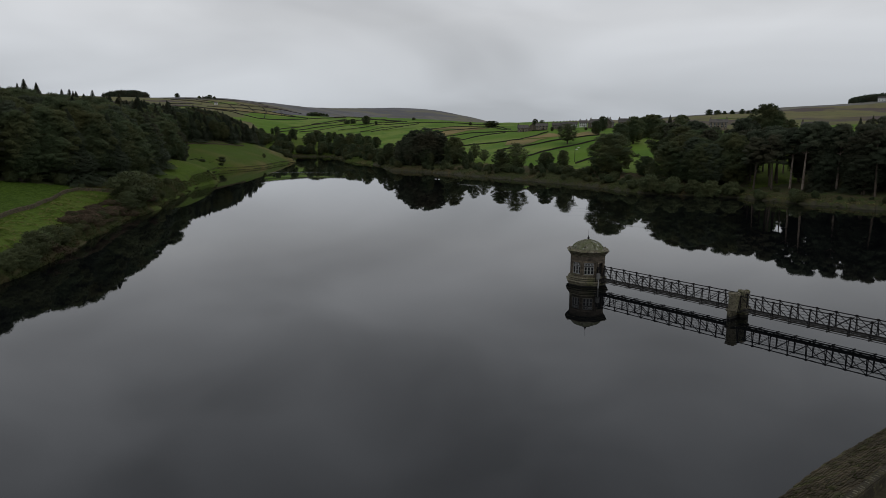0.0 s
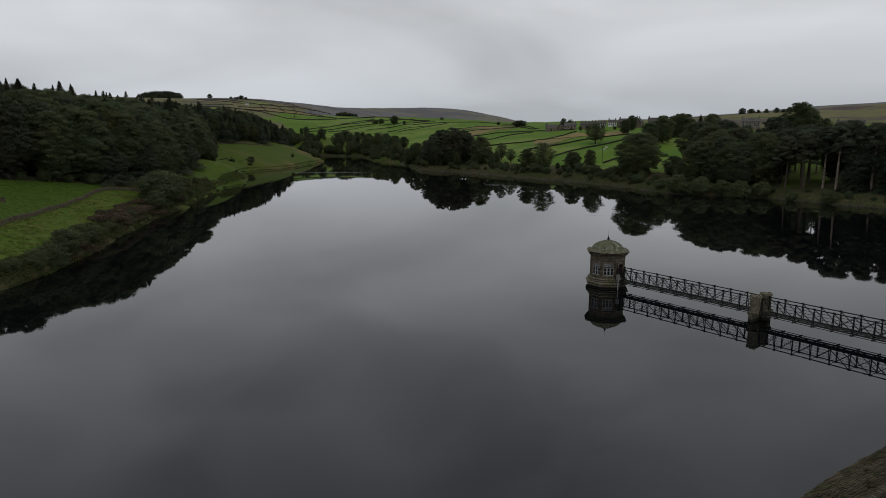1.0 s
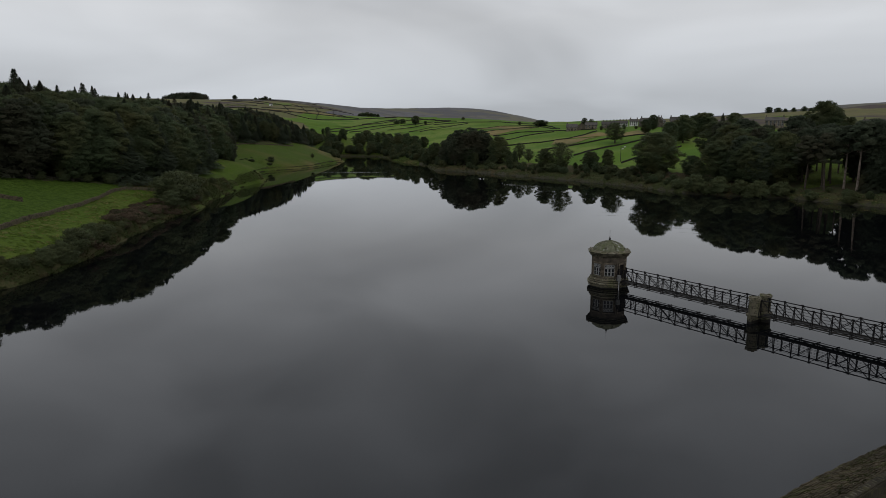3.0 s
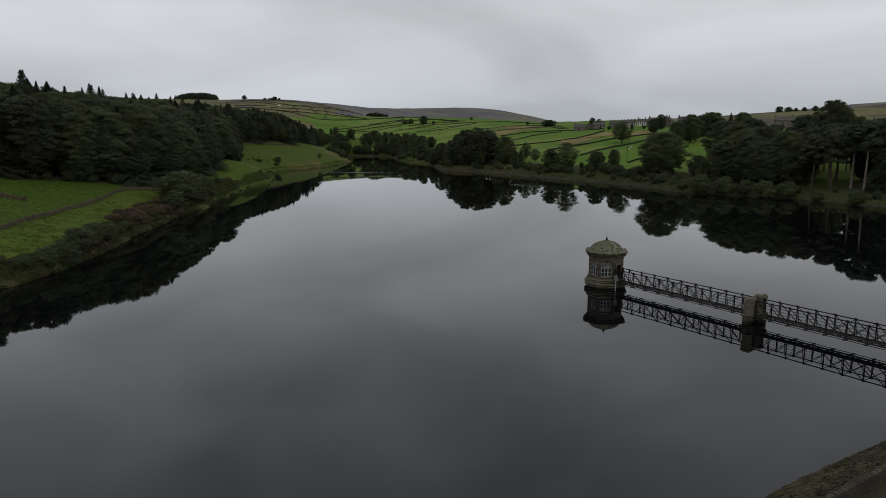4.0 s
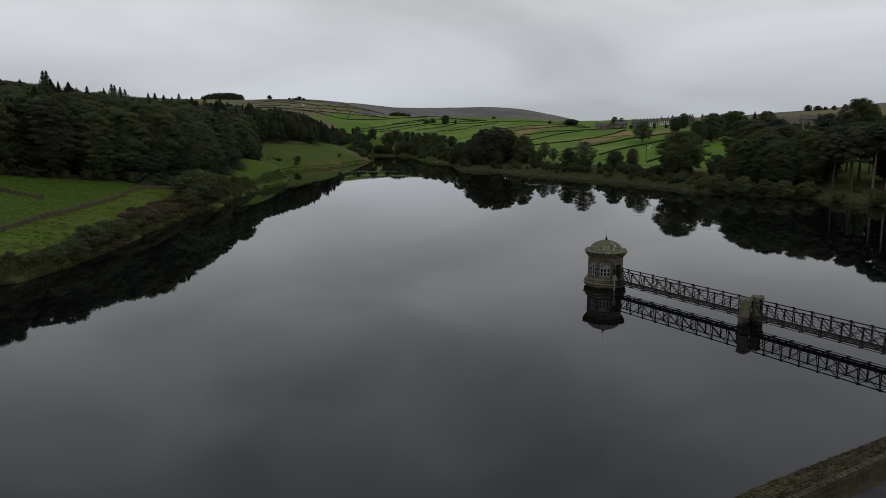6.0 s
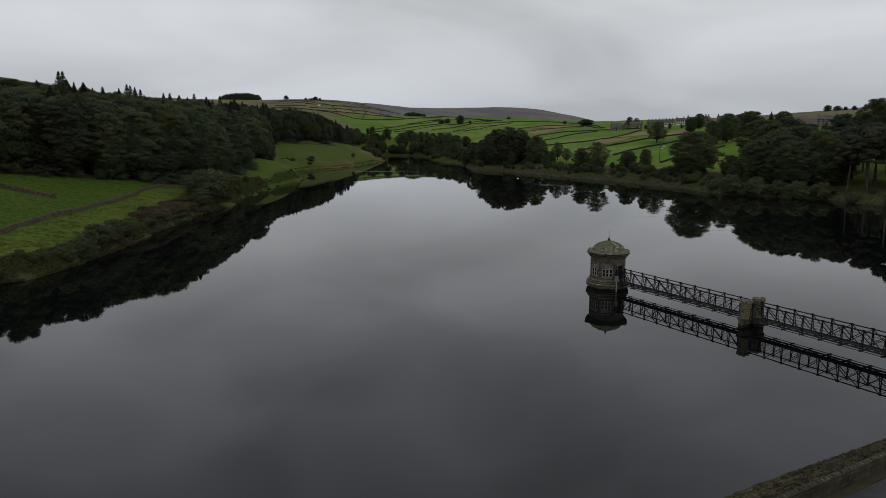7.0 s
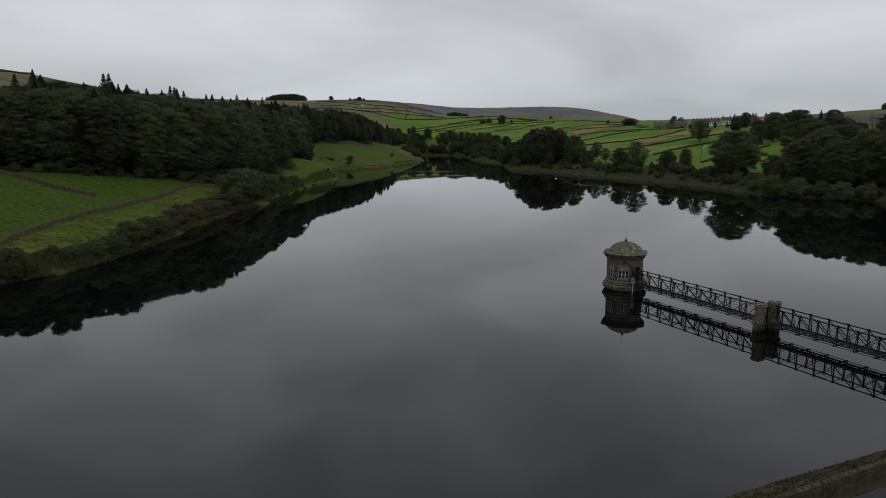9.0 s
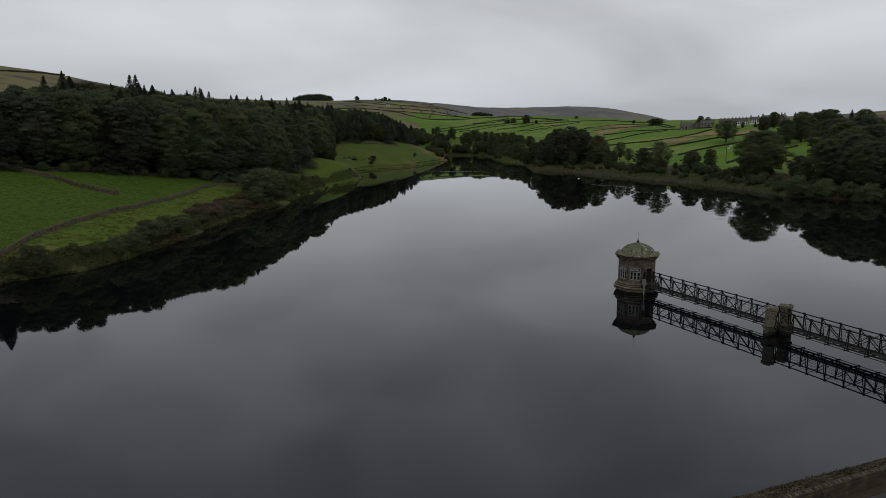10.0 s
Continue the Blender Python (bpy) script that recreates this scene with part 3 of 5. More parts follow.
WOOD_Y = [130, 145, 160, 180, 200, 240, 260, 280, 300, 320, 340, 360, 400, 440, 480, 520, 560, 600, 640, 690]
CANOPY = {0: [17, 20, 22, 23, 21.5, 20.5, 20, 18.5, 17, 19.5, 22.5, 24, 25, 20.5, 16.5, 14.5, 12.5, 15.5, 16, 16],
          1: [15, 17.5, 20.5, 23, 23.5, 24, 23.5, 22.5, 21.5, 23.5, 25, 26, 26, 23.5, 17.5, 14.8, 14.5, 14.5, 19, 18],
          3: [12, 14, 17, 20.3, 23, 24, 24, 24, 24, 24, 25, 26, 26, 22, 18.5, 15.5, 16, 19, 22, 20],
          6: [8, 9.5, 12.5, 16, 19.5, 23, 22, 21.8, 21, 21, 21, 21.5, 20.2, 21, 17.5, 15.6, 15.8, 19.7, 22, 22]}


def canopy(y, row):
    """Height of the wood's trees at y, row by row up the hillside."""
    rows = sorted(CANOPY)
    return float(np.interp(row, rows, [np.interp(y, WOOD_Y, CANOPY[r]) for r in rows]))


def left_wood():
    """The mixed wood on the hillside: tall broadleaves at its foot, spruces above."""
    rng = random.Random(5)
    y = 128.0
    while y < 690:
        fx = float(wood_foot(y))
        rows = 9 if y < 330 else 6
        for row in range(rows):
            x = fx - 4 - row * 8.5 - rng.uniform(0, 4)
            yy = y + rng.uniform(-3, 3)
            if y > 345:
                kind = rng.choice(("spruce_a", "pine_full", "spruce_a", "oak_b", "pine_full")) if row else rng.choice(("oak_b", "oak_d", "spruce_a", "spruce_b", "spruce_a"))
            elif row < 4:
                kind = rng.choice(("oak_b", "oak_d", "oak_b", "pine_full", "spruce_a", "oak_d", "pine_full", "oak_a"))
            else:
                kind = rng.choice(("spruce_a", "oak_d", "pine_full", "oak_d", "pine_full", "oak_a", "oak_b", "spruce_b"))
            h = canopy(yy, row) * rng.uniform(0.9, 1.02)
            if kind.startswith("spruce"):
                h *= rng.uniform(0.94, 1.14)
            plant(kind, x, yy, h, "trees of the wood on the hillside", rng.uniform(1.15, 1.4) if kind[0] in "op" else rng.uniform(1.4, 1.8))
        y += 8.0


left_wood()
TALL = ((146, 1, 20.5), (152, 3, 18.5), (158, 4, 17.5), (150, 6, 13.5), (164, 5, 18.5), (172, 2, 24), (186, 4, 24), (199, 5, 26.5), (207, 6, 25), (219, 5, 27), (231, 7, 25.5), (236, 6, 26.5), (248, 7, 26.5), (262, 6, 27), (270, 7, 25), (285, 6, 26), (291, 7, 25),
        (306, 6, 26.5), (318, 7, 25), (330, 5, 28), (346, 4, 29), (352, 3, 28.5), (368, 4, 28.5), (386, 3, 29), (398, 4, 28), (415, 4, 26.5), (432, 3, 26), (446, 4, 25), (462, 4, 22.5), (478, 4, 21))
for i, (y, row, h) in enumerate(TALL):
    plant("spruce_tall", float(wood_foot(y)) - 4 - row * 8.5, y, h * (1.0 if i % 3 == 0 else RND.uniform(0.82, 0.92)), "trees of the wood on the hillside", RND.uniform(1.6, 2.1))
plant("ash", -135, 470, 15, "trees of the wood on the hillside", 1.0, 0.15, None, "yellowing broadleaf tree at the edge of the dark spruces")
for i, (x, y) in enumerate([(-102, 320), (-104, 329), (-107, 338), (-110, 346), (-113, 354), (-117, 363), (-121, 372), (-112, 332), (-117, 345)]):
    plant(("oak_d", "pine_full", "oak_b")[i % 3], x, y, 12.5 + (i * 7) % 4, "trees of the wood on the hillside", 1.15)

# single trees and groups: x, y, height, kind, width factor
ACROSS = [
    (-154, 781, 7, "oak_a", 1), (-145, 791, 8, "oak_b", 1), (-142, 804, 9, "oak_a", 1.1), (-119, 771, 12.4, "oak_a", 1.15), (-93, 711, 16, "oak_c", 1),
    (-80, 712, 14, "oak_a", 1.1), (-76, 738, 13, "oak_b", 1.1), (-59, 660, 19, "oak_b", 1.1), (-48, 662, 19, "oak_a", 1), (-39, 650, 18, "oak_d", 1),
    (-29, 611, 16, "oak_a", 1), (-23, 655, 12, "oak_c", 0.9), (-24, 535, 12, "oak_a", 1.1), (-17, 512, 9, "oak_c", 0.9), (-120, 676, 11, "oak_a", 1.2),
    (-108, 682, 10, "oak_c", 1), (-97, 678, 9, "oak_a", 1.3), (-87, 676, 9, "oak_b", 1.5), (-76, 672, 10, "oak_c", 1), (-66, 668, 10, "oak_a", 1.2),
    (-45, 918, 13.5, "oak_c", 0.95), (-32, 922, 5, "oak_a", 1.3), (109, 819, 8, "oak_c", 2.6), (89, 871, 5, "oak_a", 1.3),
    (0, 420, 17, "pine_full", 0.95), (4, 426, 20, "pine_full", 1.0), (6, 415, 19, "pine_full", 1.05), (9, 422, 22.5, "pine_full", 1.1), (12, 414, 21, "pine_full", 1.15),
    (16, 426, 23, "pine_full", 1.1), (19, 416, 22, "pine_full", 1.15), (23, 424, 21, "pine_full", 1.1), (25, 415, 18.5, "pine_full", 1.1), (32, 407, 17.5, "oak_d", 1.2), (-7, 462, 15, "oak_a", 0.95), (-13, 472, 13, "oak_b", 1), (38, 417, 8, "oak_a", 1.1), (45, 412, 11.5, "ash", 0.85),
    (49, 398, 8.5, "ash", 1), (53, 358, 12.5, "oak_a", 1.05), (60, 351, 15.5, "ash", 1.1), (74, 344, 9.5, "oak_c", 1.05), (81, 336, 10.5, "oak_b", 1.05),
    (109, 442, 14.5, "ash", 1.25), (94, 300, 20.5, "oak_c", 1.12), (202, 368, 24, "oak_c", 0.85), (196, 372, 16, "oak_a", 1.0), (222, 470, 3.5, "oak_c", 1.2), (236, 462, 4, "oak_a", 1.3), (160, 215, 22, "oak_d", 1.0), (168, 222, 24, "pine_full", 0.9), (140, 405, 18, "oak_a", 1), (170, 458, 16, "oak_c", 1), (184, 460, 14.5, "spruce_b", 1.5),
    (186, 445, 16, "oak_a", 1), (164, 373, 14, "oak_c", 1.1), (160, 536, 13, "oak_a", 0.9), (132, 667, 12, "oak_b", 1), (135, 650, 10, "ash", 1),
    (143, 494, 11, "oak_a", 1.1), (247, 445, 14, "oak_c", 1.05), (130, 398, 15, "oak_a", 1), (150, 425, 14, "oak_b", 1.1), (158, 440, 15, "oak_d", 1.1),
]
for x, y, h, kind, wide in ACROSS:
    plant(kind, x, y, h * 0.95, "trees across the water", wide * 1.2)


VILLAGE = [(146, 452, 10), (150, 445, 11.5), (154, 444, 14), (163, 441, 16), (167, 439, 16), (139, 590, 4.5), (145, 588, 3.5), (150, 585, 5), (133, 596, 4), (156, 570, 3), (164, 560, 5), (180, 434, 15), (187, 431, 7), (186, 409, 4.5), (201, 402, 4.5), (206, 400, 11), (214, 396, 15.3),
           (218, 393, 16), (223, 391, 14.5), (228, 388, 12), (236, 370, 3.5), (228, 352, 6), (235, 348, 5), (239, 345, 5), (244, 342, 6), (250, 337, 10), (255, 334, 10), (262, 330, 11)]
for i, (x, y, h) in enumerate(VILLAGE):
    plant(("oak_a", "oak_c", "oak_d", "oak_b")[i % 4], x, y, h, "trees among the village houses", 1.25)


def shore_points(first, last, gap, rng, inland):
    """Places along the shore from SHORE[first] to SHORE[last], moved inland."""
    for i in range(first, last):
        (ax, ay), (bx, by) = SHORE[i], SHORE[i + 1]
        ln = math.hypot(bx - ax, by - ay)
        nx, ny = -(by - ay) / ln, (bx - ax) / ln
        k = 0.0
        while k < ln:
            off = rng.uniform(*inland)
            yield ax + (bx - ax) * k / ln + nx * off, ay + (by - ay) * k / ln + ny * off
            k += gap * rng.uniform(0.6, 1.4)


def valley_scrub():
    """Dark trees and scrub that close the valley behind the spit, and fill the gap beside the broad oak."""
    rng = random.Random(14)
    n = 0
    while n < 52:
        x, y = rng.uniform(-165, -58), rng.uniform(672, 770)
        if float(lake_distance(np.array([x]), np.array([y]))[0]) < 4:
            continue
        plant(rng.choice(("oak_a", "oak_d", "oak_b", "shrub_b", "oak_c")), x, y, rng.uniform(5, 11), "scrub at the head of the water", rng.uniform(1.2, 1.5))
        n += 1
    for x, y in shore_points(23, 33, 5.0, rng, (2.5, 9)):
        plant(rng.choice(("oak_a", "oak_d", "shrub_b", "oak_b", "shrub_b")), x, y, rng.uniform(3.5, 8.0) if y > 570 else rng.uniform(2.5, 5), "scrub at the head of the water", rng.uniform(1.2, 1.5))
    for x, y in shore_points(28, 36, 7.0, rng, (9, 24)):
        plant(rng.choice(("oak_a", "oak_d", "oak_c", "oak_b")), x, y, rng.uniform(6, 11), "scrub at the head of the water", rng.uniform(1.1, 1.4))
    for x, y, h in ((107, 266, 16), (101, 268, 8), (112, 272, 15), (117, 262, 17), (122, 268, 17), (110, 258, 9), (116, 282, 13), (124, 290, 14), (131, 303, 14), (138, 320, 14), (146, 338, 13), (104, 284, 9), (152, 356, 12), (128, 330, 9)):
        plant(rng.choice(("oak_a", "oak_c")), x, y, h, "trees across the water", 1.25)


valley_scrub()


def right_wood():
    """The shaded wood of pines and broadleaves above the right-hand shore."""
    rng = random.Random(9)
    n = 0
    while n < 270:
        x, y = rng.uniform(112, 330), rng.uniform(170, 350)
        d = float(lake_distance(np.array([x]), np.array([y]))[0])
        if d < 9 or d > 115 or x - 118 < (y - 300) * 0.55 or in_ride(x, y):
            continue
        kind = rng.choice(("pine", "spruce_b", "spruce_tall", "spruce_b", "pine_full", "spruce_a")) if x > 134 else rng.choice(("oak_a", "pine_full", "oak_c", "pine_full"))
        low_line = 0.585 < x / y < 0.69 or 0.45 < x / y < 0.505
        h = min((18.0 if x < 120 else 21.5) * rng.uniform(0.9, 1.03), (25.0 if low_line else 29.5) * rng.uniform(0.92, 1.03) - ground_z(x, y))
        plant(kind, x, y, max(7.0, h), "trees of the wood above the shore", rng.uniform(1.05, 1.35))
        n += 1


right_wood()
for x, y, h, kind in ((131.5, 233, 23, "pine"), (134.5, 240, 24, "pine"), (137, 231, 25, "pine_bare"), (139, 243, 23, "pine"), (138.2, 225.5, 27, "pine_bare"), (142.6, 226.5, 27, "pine_bare"), (133, 251, 23, "pine"), (141, 248, 24, "pine"),
                      (144, 258, 23, "pine"), (138, 257, 22, "pine"), (147, 268, 21, "pine"), (128, 239, 22, "pine"), (152, 262, 21, "pine_bare"), (146, 219, 26, "pine_bare"), (150.5, 213, 26, "pine_bare")):
    plant(kind, x, y, h * 0.84, "pines at the shore's edge", 1.3)


WILLOWS = [(94.5, 252.6, 7.0), (101.8, 247.8, 6.5), (107.5, 243.8, 5.5), (112.2, 239.2, 6.5), (119.2, 237.2, 5.5), (98.0, 249.6, 4), (108.9, 239.4, 4), (91.2, 262.6, 4), (123.9, 226.3, 3.5), (130.1, 214.9, 4.5)]


def bank_shrubs():
    rng = random.Random(3)
    for x, y, h, kind in ((-63.8, 90.5, 5.2, "shrub_b"), (-60.6, 106, 3.4, "shrub_a"), (-61.2, 112, 4.4, "shrub_a"), (-62.2, 117, 4.8, "shrub_a"), (-63.2, 121, 3.8, "shrub_a"), (-64, 126, 4.4, "shrub_b"), (-64.4, 131, 3.4, "shrub_a"),
                          (-61, 101, 1.8, "shrub_a"), (-66, 79, 2.6, "shrub_b"), (-66.5, 60, 3.2, "shrub_a"), (-79, 214, 5, "shrub_b"), (-80, 222, 4.2, "shrub_a"), (-81, 232, 3.8, "shrub_b"),
                          (-83, 246, 2.6, "shrub_a")):
        plant(kind, x, y, h, "shrubs along the grassy bank", 1.05, 0.3)
    for x, y, h, wide in ((-74.5, 190, 8.6, 1.15), (-76.5, 200, 8.0, 1.15), (-74, 196, 6.4, 1.2), (-78, 209, 6.8, 1.2), (-72.6, 184, 5, 1.1)):
        plant("shrub_a", x, y, h, "shrubs along the grassy bank", wide, 0.4, None, "large rounded grey-green willow at the water's edge")
    for i in range(60):
        y = rng.uniform(146, 184)
        x = float(np.interp(y, [134, 141, 158, 173, 186], [-65.4, -66.8, -68.6, -71.6, -72])) - rng.uniform(0, 1) ** 1.4 * 5.0
        plant("heather", x, y, rng.uniform(0.8, 1.4), "heather on the grassy bank", 1.15, 0.1)
    for x, y in shore_points(1, 12, 2.6, rng, (0.4, 2.4)):
        if y > 110 or rng.random() < 0.25:
            plant(rng.choice(("shrub_a", "shrub_a", "heather", "shrub_b")), x, y, rng.uniform(0.8, 2.0), "low scrub at the water's edge", rng.uniform(1.1, 1.5), 0.25)
    for i in range(46):
        y = rng.uniform(196, 318)
        lo, hi = float(np.interp(y, [192, 208, 237, 268, 290, 319], [-71, -73, -78, -82, -84.5, -84])), float(wood_foot(y))
        x = lo - 1.2 - rng.uniform(0, 1) ** 1.3 * max(4.0, lo - hi)
        if y > 240 and lo - x > 2.2:
            continue
        plant(rng.choice(("shrub_b", "shrub_b", "shrub_a")), x, y, rng.uniform(1.6, 3.4) if y < 240 else rng.uniform(0.6, 1.3), "shrubs along the grassy bank", 1.15, 0.3)
    for x, y in list(shore_points(29, 41, 2.8, rng, (2.5, 18))) + list(shore_points(39, 46, 6.5, rng, (2, 9))):
        plant(rng.choice(("shrub_a", "shrub_b", "shrub_b")), x, y, rng.uniform(1.6, 4.4) if x < 90 else rng.uniform(1.0, 2.8), "shrubs along the far shore", rng.uniform(0.9, 1.4), 0.2)
    for y in (148, 153, 158, 163, 168, 173, 178, 183, 188, 193, 198):
        plant(rng.choice(("shrub_b", "shrub_a")), float(wood_foot(y)) - rng.uniform(1.5, 3.5), y, rng.uniform(2.0, 4.0), "bushes along the edge of the wood", rng.uniform(1.0, 1.3), 0.25)
    for x, y, h in WILLOWS:
        plant("shrub_a", x, y, h, "willows on the shore below the wood", rng.uniform(1.0, 1.2), 0.3, None, "rounded olive-green willow at the foot of the wood")
    for x, y in shore_points(28, 40, 6.0, rng, (8, 26)):
        plant(rng.choice(("shrub_b", "oak_d", "oak_a", "shrub_a")), x, y, rng.uniform(2.5, 5.0), "scrub above the far shore", rng.uniform(1.1, 1.5), 0.2)
    for i in range(14):
        k = rng.uniform(0, 1)
        x, y = -121 + k * 14 + rng.uniform(-5, 3), 402 + k * 26 + rng.uniform(-6, 8)
        plant("shrub_b", x, y, rng.choice((0.6, 0.9, 1.6)) * rng.uniform(0.8, 1.2), "gorse on the grassy spit", rng.uniform(1.8, 2.8), 0.3)
    plant("ash", -95, 484, 3.6, "gorse on the grassy spit", 1.2, 0.1, None, "small thorn tree on the grassy spit")


bank_shrubs()


def grass_tufts(name, mat, count, seed, where, hgt, label):
    """Shaggy hummocks of grass scattered over the ground as one sheet."""
    rng = np.random.default_rng(seed)
    xs, ys = where(rng, count)
    zs = height(xs, ys)
    ok = zs > 0.5
    v, f, nr = [], [], []
    for x, y, z in zip(xs[ok], ys[ok], zs[ok]):
        r, h, turn = rng.uniform(0.18, 0.6), hgt * rng.uniform(0.5, 1.3), rng.uniform(0, 6.283)
        for b in range(26):
            an, u = rng.uniform(0, 6.283), rng.uniform(0, 1) ** 0.6
            dx, dy = math.cos(an), math.sin(an)
            px, py = x + dx * r * u * (1.3 if math.cos(an - turn) > 0 else 0.8), y + dy * r * u
            pz = z + h * (1 - u * u)
            out = Vector((dx * u, dy * u, 0.9)).normalized()
            side, s = Vector((-dy, dx, 0)), rng.uniform(0.05, 0.11)
            tip = Vector((px + dx * s * 2.2, py + dy * s * 2.2, pz - s * 1.5 * u))
            i = len(v)
            v += [Vector((px, py, pz)) - side * s, tip, Vector((px, py, pz)) + side * s]
            f.append((i, i + 1, i + 2))
            nr += [out] * 3
    verts, tris, normals = np.array(v), np.array(f), np.array(nr)
    g = np.cross(verts[1::3] - verts[::3], verts[2::3] - verts[1::3])
    back = (g * normals[::3]).sum(1) < 0
    tris[back] = tris[back][:, ::-1]
    tagged(new(name, mesh_of(name, verts, tris, mat, normals=normals)), label, "grass", kind="stuff")


def ground_cover(name, mat, label, seed, count, hgt, size, first, last, inland, sign):
    """A knee-high tangle of leaves along the shore between two of its corners."""
    rng = np.random.default_rng(seed)
    pts = np.array(SHORE[first:last + 1], float)
    seg = np.hypot(*np.diff(pts, axis=0).T)
    pick = rng.choice(len(seg), count, p=seg / seg.sum())
    u = rng.uniform(0, 1, count)[:, None]
    base = pts[pick] * (1 - u) + pts[pick + 1] * u
    nrm = np.stack([-(pts[pick + 1] - pts[pick])[:, 1], (pts[pick + 1] - pts[pick])[:, 0]], 1) / seg[pick][:, None]
    off = inland[0] + (inland[1] - inland[0]) * rng.uniform(0, 1, count) ** 1.3
    p = base + nrm * off[:, None] * sign
    z = height(p[:, 0], p[:, 1])
    z = np.maximum(z, 0.03)
    keep = lake_distance(p[:, 0], p[:, 1]) > min(0.1, inland[0])
    clump = 0.55 + 0.45 * wave(p[:, 0], p[:, 1], 7.0, seed)
    zz = z + hgt * clump * rng.uniform(0, 1, count) ** 0.7
    c = np.stack([p[:, 0], p[:, 1], zz], 1)[keep]
    m = len(c)
    t = rng.normal(size=(m, 3)) + np.array([0, 0, 0.8])
    t /= np.linalg.norm(t, axis=1)[:, None]
    a = np.cross(t, rng.normal(size=(m, 3)))
    a /= np.linalg.norm(a, axis=1)[:, None]
    b = np.cross(t, a)
    s = (size * rng.uniform(0.5, 1.4, m))[:, None]
    v = np.stack([c + a * s, c + b * s * 0.7, c - a * s, c - b * s * 0.7], 1).reshape(-1, 3)
    lean = np.concatenate([-nrm[keep] * 0.6 * sign, np.full((m, 1), 0.8)], 1)
    v, bent = outward(v, lean, 0.8)
    tagged(new(name, mesh_of(name, v, np.arange(m * 4).reshape(-1, 4), mat, normals=bent)), label, "undergrowth", kind="stuff")


ground_cover("bank_undergrowth", M_TANGLE, "dark brambles and long grass along the water's edge", 41, 70000, 0.9, 0.13, 7, 14, (-0.8, 4.2), 1)
ground_cover("bank_undergrowth", M_TANGLE, "dark brambles and long grass along the water's edge", 45, 42000, 0.8, 0.12, 2, 8, (-0.8, 3.0), 1)
ground_cover("bank_undergrowth", M_TANGLE, "rough grass and bracken on the steep bank of the knoll", 44, 11000, 0.45, 0.15, 12, 16, (-0.3, 2.3), 1)
# dark strip colours in the spit's undercut waterline, no overhang is built
ground_cover("bank_undergrowth", M_MUD, "thin dark strip for the undercut edge of the spit", 47, 9000, 0.3, 0.15, 16, 25, (-0.8, 0.8), 1)
ground_cover("bank_undergrowth", M_TANGLE, "dark scrub and bracken above the far shore", 42, 30000, 0.7, 0.17, 26, 47, (-0.5, 7.0), 1)


ground_cover("bank_undergrowth", M_STRAW, "pale grass along the shore path below the pines", 46, 1500, 0.2, 0.13, 42, 47, (1.4, 2.3), 1)


def near_bank(rng, n):
    y = rng.uniform(60, 205, n)
    u = rng.uniform(0, 1, n) ** 0.8
    x = np.interp(y, [60, 87, 99, 124, 141, 173, 205], [-67, -66.5, -61.5, -63, -66.5, -71.5, -73.5]) * (1 - u) + FIELD_EDGE(y) * u
    keep = wave(x, y, 14, 4.0) + wave(x, y, 5, 2.0) * 0.6 > rng.uniform(-0.9, 0.9, n)
    return x[keep], y[keep]


grass_tufts("tussock_grass", M_STRAW, 900, 31, near_bank, 0.26, "pale bleached grass tussocks on the bank")
grass_tufts("rush_grass", M_RUSH, 2600, 32, near_bank, 0.20, "green rushes and rough grass on the bank")


# ---- drystone walls and fields ----
def drystone_wall(pts, h, w, gap, label, group, seed, mat=None):
    """A battered wall with an uneven top, laid over the ground along pts."""
    rng = random.Random(seed)
    line = []
    for (ax, ay), (bx, by) in zip(pts, pts[1:]):
        n = max(1, int(math.hypot(bx - ax, by - ay) / gap))
        line += [(ax + (bx - ax) * i / n, ay + (by - ay) * i / n) for i in range(n)]
    line.append(pts[-1])
    v, f = [], []
    for i, (x, y) in enumerate(line):
        (ax, ay), (bx, by) = line[max(0, i - 1)], line[min(len(line) - 1, i + 1)]
        ln = math.hypot(bx - ax, by - ay) or 1
        nx, ny = -(by - ay) / ln, (bx - ax) / ln
        z = ground_z(x, y)
        t = z + h * rng.uniform(0.86, 1.12)
        for off, zz in ((-0.5, z - 0.4), (-0.36, t - 0.12 * h), (-0.2, t), (0.2, t), (0.36, t - 0.12 * h), (0.5, z - 0.4)):
            o = off * w * rng.uniform(0.9, 1.1)
            v.append((x + nx * o, y + ny * o, zz))
    for i in range(len(line) - 1):
        for k in range(5):
            f.append((i * 6 + k, i * 6 + k + 1, i * 6 + k + 7, i * 6 + k + 6))
    f += [(5, 4, 3, 2, 1, 0), tuple(range(len(v) - 6, len(v)))]
    return tagged(new("drystone_wall", mesh_of("drystone_wall", v, f, mat or M_DRYWALL)), label, "wall", group)



drystone_wall([(-70, 30), (-69, 70), (-68.9, 89.6), (-69.6, 93.3), (-70.8, 97.6), (-72.7, 106.3), (-75.3, 116.9), (-77.8, 128.7), (-80.4, 142.5), (-82, 155.8), (-86.3, 174.2), (-89, 186.6),
               (-89.6, 194), (-87, 198), (-83, 201)], 0.9, 0.46, 0.6, "long grey drystone wall winding between field and bank", "field walls", 1)
drystone_wall([(-90.3, 147.9), (-95.5, 147), (-103, 148.5), (-109.1, 150.1), (-114.5, 150.8), (-121.3, 149.4), (-135, 144)], 0.95, 0.52, 0.6, "broken-ended grey drystone wall in the green field", "field walls", 2)
drystone_wall([(-133, 408), (-137, 440), (-131, 462), (-121, 490), (-115, 512)], 0.7, 0.5, 3, "low drystone wall along the foot of the wood", "field walls", 3)
